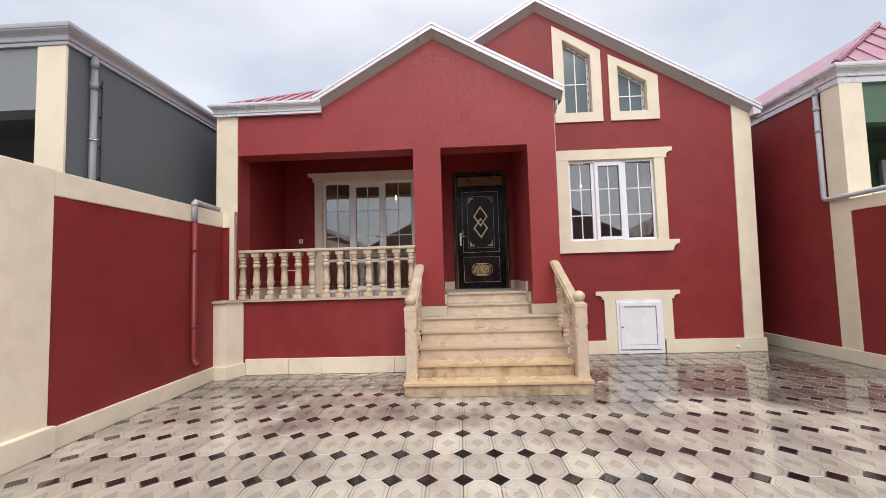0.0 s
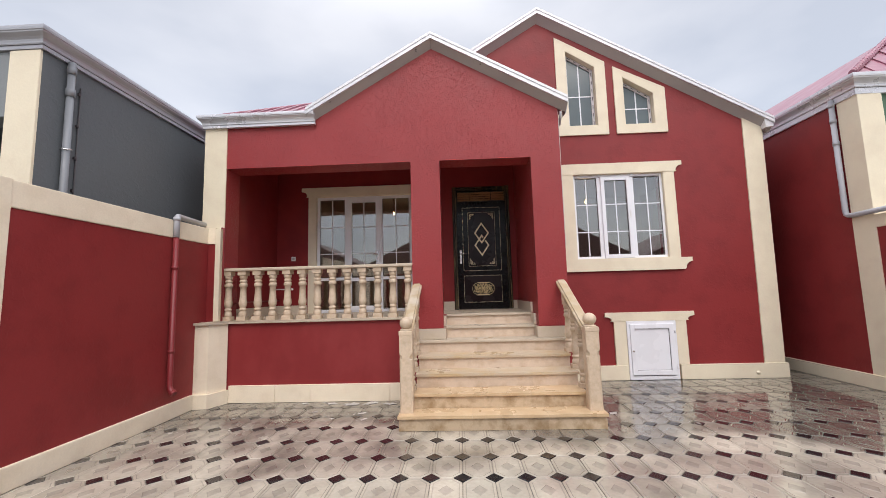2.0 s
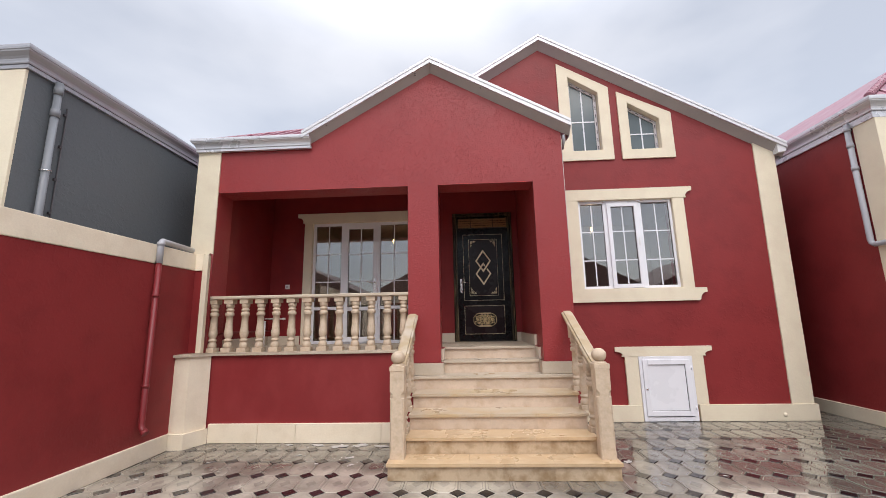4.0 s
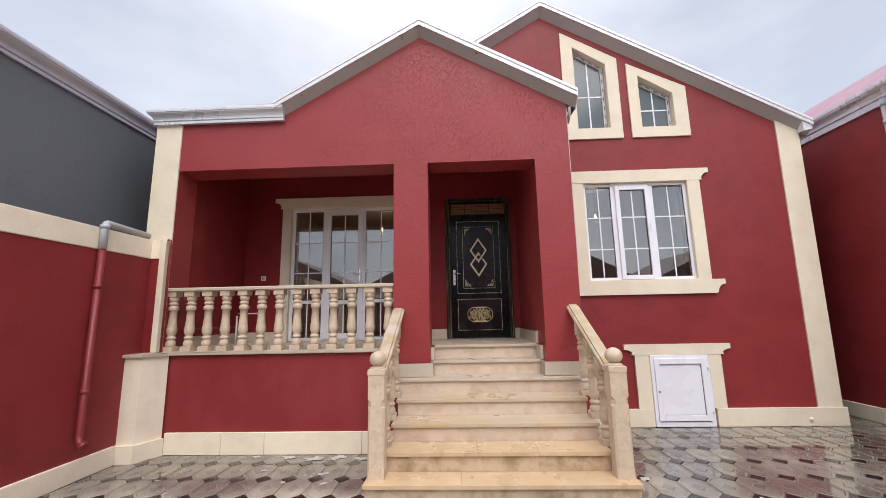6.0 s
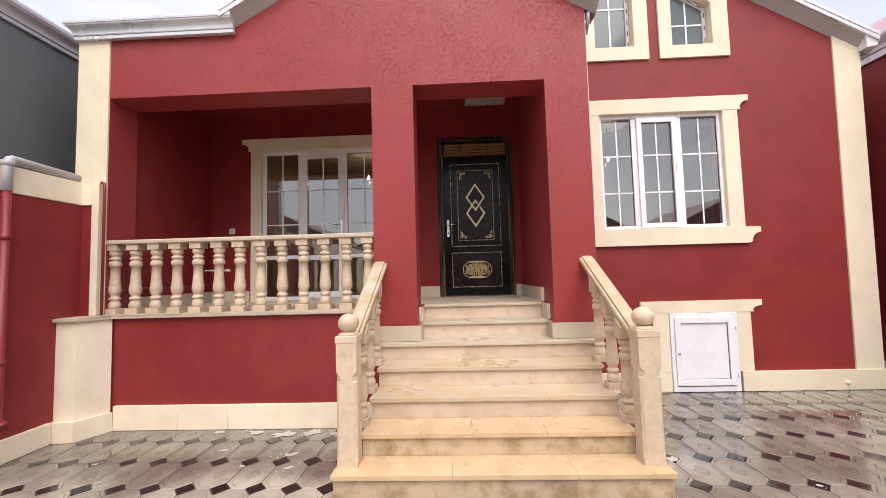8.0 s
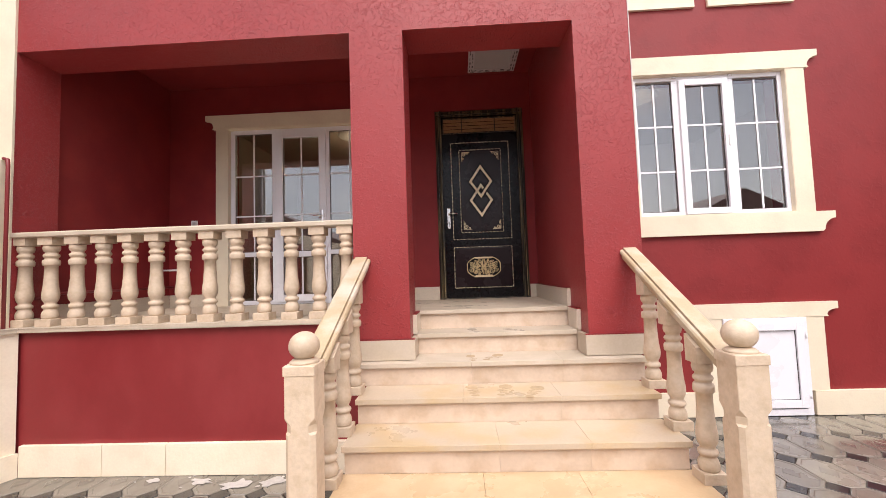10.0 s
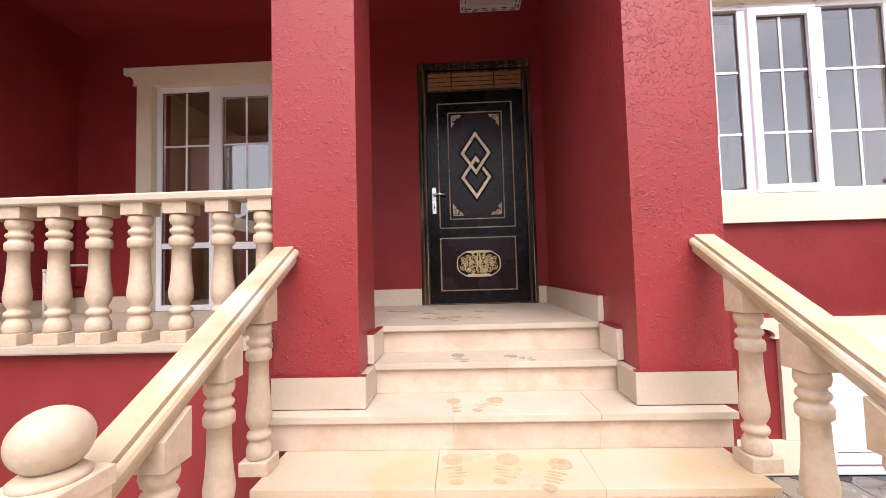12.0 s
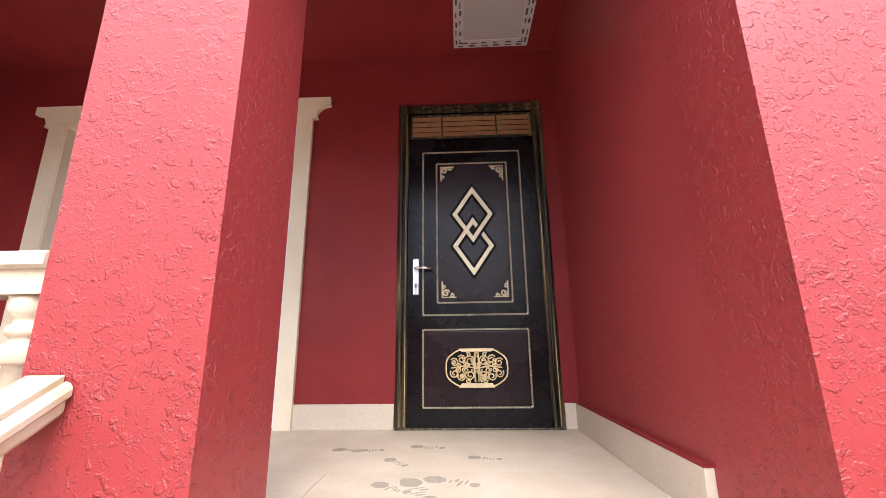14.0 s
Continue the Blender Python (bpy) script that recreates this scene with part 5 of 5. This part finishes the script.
gutter(nw, [(NX, 18), (NX, NY), (-9.5, NY)][::-1], 4.25, 0.9, GUTTER_DARK, 0.045)
bm = B()
slope_slab(bm, (NX + 0.05, NY - 0.05, 4.36), (NX + 0.05, 18, 4.36), (-9.5, 18, 5.4), (-9.5, NY + 4, 5.4))
slope_slab(bm, (-9.5, NY - 0.05, 4.36), (NX + 0.05, NY - 0.05, 4.36), (-9.5, NY + 4, 5.4), (-9.6, NY + 4, 5.4))
part("roof", bm, ROOFMETAL, nw)
pipe = part("downpipe", tube(B(), [(NX + 0.05, 4.48, 4.22), (NX + 0.05, 4.48, 0.4)], 0.036, 12), PIPE_GREY, nw)
for z in (4.12, 3.86, 2.2):
    part("collar", tube(B(), [(NX + 0.05, 4.48, z - 0.045), (NX + 0.05, 4.48, z + 0.045)], 0.044, 12), PIPE_GREY, pipe)
part("bracket", tube(B(), [(NX, 4.46, 3.2), (NX + 0.05, 4.42, 3.2), (NX + 0.115, 4.48, 3.2), (NX + 0.05, 4.545, 3.2), (NX, 4.51, 3.2)], 0.008, 6), CHROME, pipe)
part("cable", tube(B(), [(NX + 0.01, 4.635, 4.0), (NX + 0.01, 4.635, 0.5)], 0.008, 6), INK, nw)
for i in range(6):
    part("cable_clip", box(B(), NX, NX + 0.025, 4.605, 4.632, 3.9 - 0.38 * i, 3.93 - 0.38 * i, 0.003), INK, nw)

# ---- boundary and neighbour on the east ----
RX = 5.83
ne = thing("neighbour_house", "red and green neighbouring house with a pink hipped metal roof", "house", group="neighbouring houses")
NEY = 6.15
part("side_wall", box(B(), RX, RX + 0.25, NEY + 0.295, 18, 0, 4.22), RED_WALL, ne)
part("corner_pilaster", box(B(), RX - 0.012, RX + 0.33, NEY - 0.025, NEY + 0.295, 0.2, 4.22, 0.006), CREAM, ne)
bm = B()
box(bm, RX + 0.33, 12, NEY + 0.02, NEY + 0.25, 3.6, 4.22)
part("front_wall", bm, GREENWALL, ne)
part("veranda_ceiling", box(B(), RX + 0.25, 12, NEY + 0.25, 8.2, 3.9, 4.0), GREENWALL, ne)
part("veranda_back", box(B(), RX + 0.25, 12, 8.2, 8.4, 0, 4.0), GREENWALL, ne)
part("veranda_sill", box(B(), RX + 0.33, 12, NEY - 0.05, NEY + 0.25, 0, 2.55, 0.006), CREAM, ne)
wn2 = part("window", ring(B(), 8.4, 9.9, 2.3, 3.5, 0.08, 8.12, 8.2), PVC, ne)
part("pane", box(B(), 8.48, 9.82, 8.15, 8.156, 2.38, 3.42), FROSTED, wn2)
gutter(ne, [(12, NEY), (RX, NEY), (RX, 18)][::-1], 4.30, 1.0, GUTTER, 0.09)
bm = B()
AP = (7.66, 7.25, 5.74)
slope_slab(bm, (RX - 0.08, NEY - 0.08, 4.48), (RX - 0.08, 18, 4.48), (AP[0], 18, AP[2]), AP)
slope_slab(bm, (12, NEY - 0.08, 4.48), (RX - 0.08, NEY - 0.08, 4.48), AP, (12, AP[1], AP[2]))
part("roof", bm, ROOFMETAL, ne)
c0, c1 = Vector((RX - 0.08, NEY - 0.08, 4.50)), Vector((AP[0], AP[1], AP[2] + 0.02))
hip = part("hip_cap", tube(B(), [tuple(c0), tuple(c1)], 0.05, 8), ROOFMETAL, ne)
for i in range(24):
    p = c0.lerp(c1, (i + 0.5) / 24)
    part("cap_rib", tube(B(), [tuple(p), tuple(p + (c1 - c0).normalized() * 0.03)], 0.054, 6), ROOFMETAL, hip)
for i in range(9):
    f = (i + 1) / 10
    xb = RX - 0.08 + (12 - RX) * f * 0.6
    lim = min(1.0, (xb - RX + 0.08) / (AP[0] - RX + 0.08))
    bm = B()
    y1 = NEY - 0.08 + (AP[1] - NEY + 0.08) * lim
    z1 = 4.48 + (AP[2] - 4.48) * lim
    prism(bm, [(NEY - 0.06, 4.49), (y1, z1), (y1, z1 + 0.03), (NEY - 0.06, 4.52)], xb - 0.02, xb + 0.02, axis="x")
    part("rib", bm, ROOFMETAL, ne)
QX, QY = RX - 0.05, NEY + 0.335
pipe = part("downpipe", tube(B(), [(QX, QY, 4.28), (QX, QY, 2.55), (QX, QY - 0.01, 2.51), (QX, QY - 0.04, 2.485), (QX, QY - 0.12, 2.48), (RX + 0.03, 5.0, 2.52)], 0.036, 12), PIPE_LIGHT, ne)
for z in (4.2, 3.95, 3.6):
    part("collar", tube(B(), [(QX, QY, z - 0.03), (QX, QY, z + 0.03)], 0.043, 12), PIPE_LIGHT, pipe)
bm = B()
box(bm, RX + 0.004, RX + 0.24, -6.0, NEY, 0, 2.40)
solid("wall_lot_east", bm, RED_WALL, "red painted boundary wall with cream bands", "wall")
lot2 = thing("trim_lot_east", "cream painted cap, band and plinth of the boundary wall", "trim", kind="structure")
part("cap", box(B(), RX - 0.012, RX + 0.26, -6.0, NEY - 0.004, 2.26, 2.44, 0.01), CREAM, lot2)
part("plinth", box(B(), RX - 0.035, RX + 0.1, -6.0, 18, 0.0, 0.2, 0.006), CREAM, lot2)

# ---- yard front and street, behind the walker ----
bm = B()
box(bm, -3.98, 0.6, -4.4, -4.2, 0, 2.5)
box(bm, 4.0, 6.07, -4.4, -4.2, 0, 2.5)
solid("wall_street", bm, RED_WALL, "red painted street wall of the yard", "wall")
gate = thing("yard_gate", "dark metal yard gate, closed", "gate")
part("gate_leaf", box(B(), 0.6, 2.29, -4.34, -4.28, 0.05, 2.3, 0.01), GREYWALL, gate)
part("gate_leaf", box(B(), 2.31, 4.0, -4.34, -4.28, 0.05, 2.3, 0.01), GREYWALL, gate)
bm = B()
box(bm, -60, 60, -12, -5.2, -0.013, -0.004)
solid("road", bm, ASPHALT, "asphalt street in front of the yard", "road")
for k, (hx, hw, hz) in enumerate(((-12.2, 9.2, 3.7), (-2.1, 8.8, 3.7), (7.5, 8.2, 3.7), (17.5, 9.0, 3.7))):
    hs = thing("street_house", "house across the street with a dark gable roof", "house", group="houses across the street")
    part("wall", box(B(), hx - hw / 2, hx + hw / 2, -22, -13.5, 0, hz), CREAM, hs)
    bm = B()
    prism(bm, [(hx - hw / 2 - 0.4, hz - 0.1), (hx + hw / 2 + 0.4, hz - 0.1), (hx, hz + 2.3)], -22.3, -13.0)
    part("roof", bm, DARKROOF, hs)
    for d in (-2.0, 2.0):
        wd = part("window", ring(B(), hx + d - 0.7, hx + d + 0.7, 1.2, 2.7, 0.08, -13.49, -13.42), PVC, hs)
        part("pane", box(B(), hx + d - 0.62, hx + d + 0.62, -13.48, -13.46, 1.28, 2.62), FROSTED, wd)

# ---- footprints of dried mud on the treads ----
def blot(cx, cy, rx, ry, n=18):
    return [(cx + rx * math.cos(2 * math.pi * i / n) * random.uniform(0.82, 1.08), cy + ry * math.sin(2 * math.pi * i / n) * random.uniform(0.82, 1.08)) for i in range(n)]


def footprint(x, y, z, turn, size, m):
    """A scuffed print: the ball of the sole as one blot, broken tread bars behind it and a fainter heel."""
    fp = thing("footprint", "smudged muddy footprint on the stone", "footprint", group="footprints", m=pose(x, y, z, 0, 0, turn))
    part("sole", prism(B(), [(a * size, b * size) for a, b in blot(0, 0.05, 0.046, 0.052)], 0.0, 0.0008, axis="z"), m, fp)
    for k in range(4):
        w = random.uniform(0.018, 0.04)
        part("tread_mark", prism(B(), [(a * size, b * size) for a, b in blot(random.uniform(-0.02, 0.02), -0.018 - 0.022 * k, w, random.uniform(0.004, 0.008), 10)], 0.0, 0.0009 + 0.00005 * k, axis="z"), m, fp)
    part("heel", prism(B(), [(a * size, b * size) for a, b in blot(random.uniform(-0.01, 0.01), -0.125, 0.028, 0.022, 12)], 0.0, 0.0008, axis="z"), m, fp)


random.seed(3)
for x, y, lv, tn, s, m in ((0.22, 6.30, 5, 5, 0.85, PRINTSTAIN), (0.40, 6.31, 5, -35, 1.0, PRINTSTAIN), (0.22, 6.02, 4, 8, 1.1, PRINTSTAIN), (0.44, 6.02, 4, -14, 1.1, PRINTSTAIN), (0.65, 5.97, 4, -25, 1.15, PRINTSTAIN),
                           (0.25, 6.60, 6, 8, 0.95, PRINTDARK), (0.58, 6.57, 6, 48, 0.85, PRINTDARK), (0.16, 7.05, 7, 25, 1.1, PRINTDARK), (0.28, 7.12, 7, 70, 1.0, PRINTDARK), (0.14, 7.68, 7, 80, 0.8, PRINTDARK),
                           (-0.27, 7.62, 7, 85, 0.8, PRINTDARK), (-0.17, 7.60, 7, 95, 0.7, PRINTDARK), (0.02, 7.40, 7, 40, 0.7, PRINTDARK), (0.44, 7.46, 7, 75, 0.7, PRINTDARK), (0.05, 7.05, 7, 60, 0.8, PRINTDARK)):
    footprint(x, y, RISE * lv, tn, s, m)

# ---- spots of lime and plaster left by the builders ----
def splash(x, y, s):
    pts = []
    for i in range(14):
        a = 2 * math.pi * i / 14
        r = s * random.uniform(0.45, 1.0)
        pts.append((r * 1.7 * math.cos(a), r * math.sin(a)))
    sp = thing("lime_splash", "white splash of dried lime on the pavers", "splash", group="lime splashes", m=pose(x, y, 0.0012, 0, 0, random.uniform(-40, 40)))
    part("spot", prism(B(), pts, 0.0, 0.001, axis="z"), LIME, sp)
    for k in range(3):
        a, q = random.uniform(0, 6.28), s * random.uniform(1.2, 2.6)
        part("speck", prism(B(), [(q * 1.5 * math.cos(a) + 0.3 * s * random.uniform(0.5, 1.0) * math.cos(0.9 * i), q * math.sin(a) + 0.2 * s * random.uniform(0.5, 1.0) * math.sin(0.9 * i)) for i in range(7)], 0.0, 0.0011, axis="z"), LIME, sp)


random.seed(9)
for x, y, s in ((-1.55, 6.09, 0.09), (-1.85, 6.14, 0.06), (-1.30, 6.12, 0.08), (-1.02, 6.08, 0.07), (-2.25, 6.16, 0.04), (-1.95, 5.75, 0.03), (-1.30, 5.65, 0.045), (-1.22, 5.42, 0.03), (-1.62, 5.45, 0.02),
                (-2.6, 5.2, 0.02), (-2.9, 5.5, 0.02), (1.82, 5.5, 0.05), (1.75, 5.75, 0.04), (2.6, 5.1, 0.018), (-3.35, 5.0, 0.02)):
    splash(x, y, s)
lump = thing("plaster_lump", "rounded cream lump of plaster on the plinth", "plaster lump")
part("lump", lathe(B(), [(-0.035, 0.012), (-0.02, 0.032), (0.0, 0.038), (0.018, 0.03), (0.03, 0.01)], 4.80, MAIN - 0.034, 0.09, 12), CREAM, lump)

# ---- pavers: octagons with black diamonds, last of all ----
PX, PY, CX, CY = 0.2625, 0.4205, 0.079, 0.083
ax, ay = PX / 2, PY / 2


def octagon(s, inset):
    g = 0.0025
    a, b, c, d = ax - g, ay - g, CX, CY
    pts = [(-a + c, -b), (a - c, -b), (a, -b + d), (a, b - d), (a - c, b), (-a + c, b), (-a, b - d), (-a, -b + d)]
    return [(x * (a - inset) / a, y * (b - inset) / b) for x, y in pts]


def tile_mesh():
    bm = B()
    loops = [(octagon(1, 0), -0.03), (octagon(1, 0), -0.003), (octagon(1, 0.004), 0.0), (octagon(1, 0.020), 0.0), (octagon(1, 0.028), -0.003)]
    dx, dy = 0.062, 0.085
    def dia(s):
        p = [(0, -dy), (dx, 0), (0, dy), (-dx, 0)]
        o = []
        for i in range(4):
            q, r = p[i], p[(i + 1) % 4]
            o += [(q[0] * s, q[1] * s), ((q[0] + r[0]) / 2 * s, (q[1] + r[1]) / 2 * s)]
        return o[-1:] + o[:-1]
    loops += [(dia(0.98), -0.003), (dia(0.86), -0.0005), (dia(0.45), 0.0)]
    vs = [[bm.verts.new((x, y, z)) for x, y in lp] for lp, z in loops]
    for lv, (a, b) in enumerate(zip(vs, vs[1:])):
        for i in range(8):
            f = bm.faces.new((a[i], a[(i + 1) % 8], b[(i + 1) % 8], b[i]))
            f.material_index = 1 if lv in (3, 5, 6) else 0
    bm.faces.new(vs[-1]).material_index = 1
    bmesh.ops.recalc_face_normals(bm, faces=bm.faces)
    return bm


def black_mesh():
    bm = B()
    g = 0.004
    lp = [(0, -CY + g), (CX - g, 0), (0, CY - g), (-CX + g, 0)]
    vs = []
    for s, z in ((1, -0.03), (1, -0.003), (0.94, 0.0)):
        vs.append([bm.verts.new((x * s, y * s, z)) for x, y in lp])
    for a, b in zip(vs, vs[1:]):
        for i in range(4):
            bm.faces.new((a[i], a[(i + 1) % 4], b[(i + 1) % 4], b[i]))
    bm.faces.new(vs[-1])
    bmesh.ops.recalc_face_normals(bm, faces=bm.faces)
    return bm


def to_mesh(bm, name, m):
    me = bpy.data.meshes.new(name)
    bm.to_mesh(me)
    bm.free()
    me.materials.append(m)
    return me


pave = thing("pavement", "damp pale octagonal pavers with black diamond insets", "pavement", kind="structure")
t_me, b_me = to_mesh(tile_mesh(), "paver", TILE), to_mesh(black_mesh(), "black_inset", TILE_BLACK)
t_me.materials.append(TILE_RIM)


def grid(me, ox, oy, name, material, label):
    co = np.array([v.co for v in me.vertices])
    fs = [list(p.vertices) for p in me.polygons]
    verts, faces, near = [], [], 0
    rnd = random.Random(7)
    for j in range(-17, 12):
        for i in range(-16, 24):
            x, y = ox + PX * i, oy + PY * j
            if x < -3.9 or x > 5.9 or y > 8.6 or (y > 7.3 and x < 5.2):
                continue
            tx, ty, dz = rnd.gauss(0, 0.25), rnd.gauss(0, 0.25), rnd.uniform(-0.0015, 0.001)
            m = pose(x, y, dz, tx, ty, rnd.gauss(0, 0.3))
            if -1.9 < x < 3.2 and 2.2 < y < 6.4 and near < 300:
                put(name, me, pave, m)
                near += 1
            else:
                k = len(verts)
                r = np.array(m.to_3x3())
                verts.extend((co @ r.T + np.array(m.translation)).tolist())
                faces.extend([[q + k for q in f] for f in fs])
    rest = bpy.data.meshes.new(name + "_rest")
    rest.from_pydata(verts, [], faces)
    for m in me.materials:
        rest.materials.append(m)
    rest.polygons.foreach_set("material_index", np.tile([p.material_index for p in me.polygons], len(faces) // len(fs)))
    ob = new(name + "s", rest)
    ob.parent = pave
    tagged(ob, label, kind="stuff")


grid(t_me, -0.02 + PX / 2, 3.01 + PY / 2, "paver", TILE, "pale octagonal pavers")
grid(b_me, -0.02, 3.01, "black_inset", TILE_BLACK, "black diamond insets")
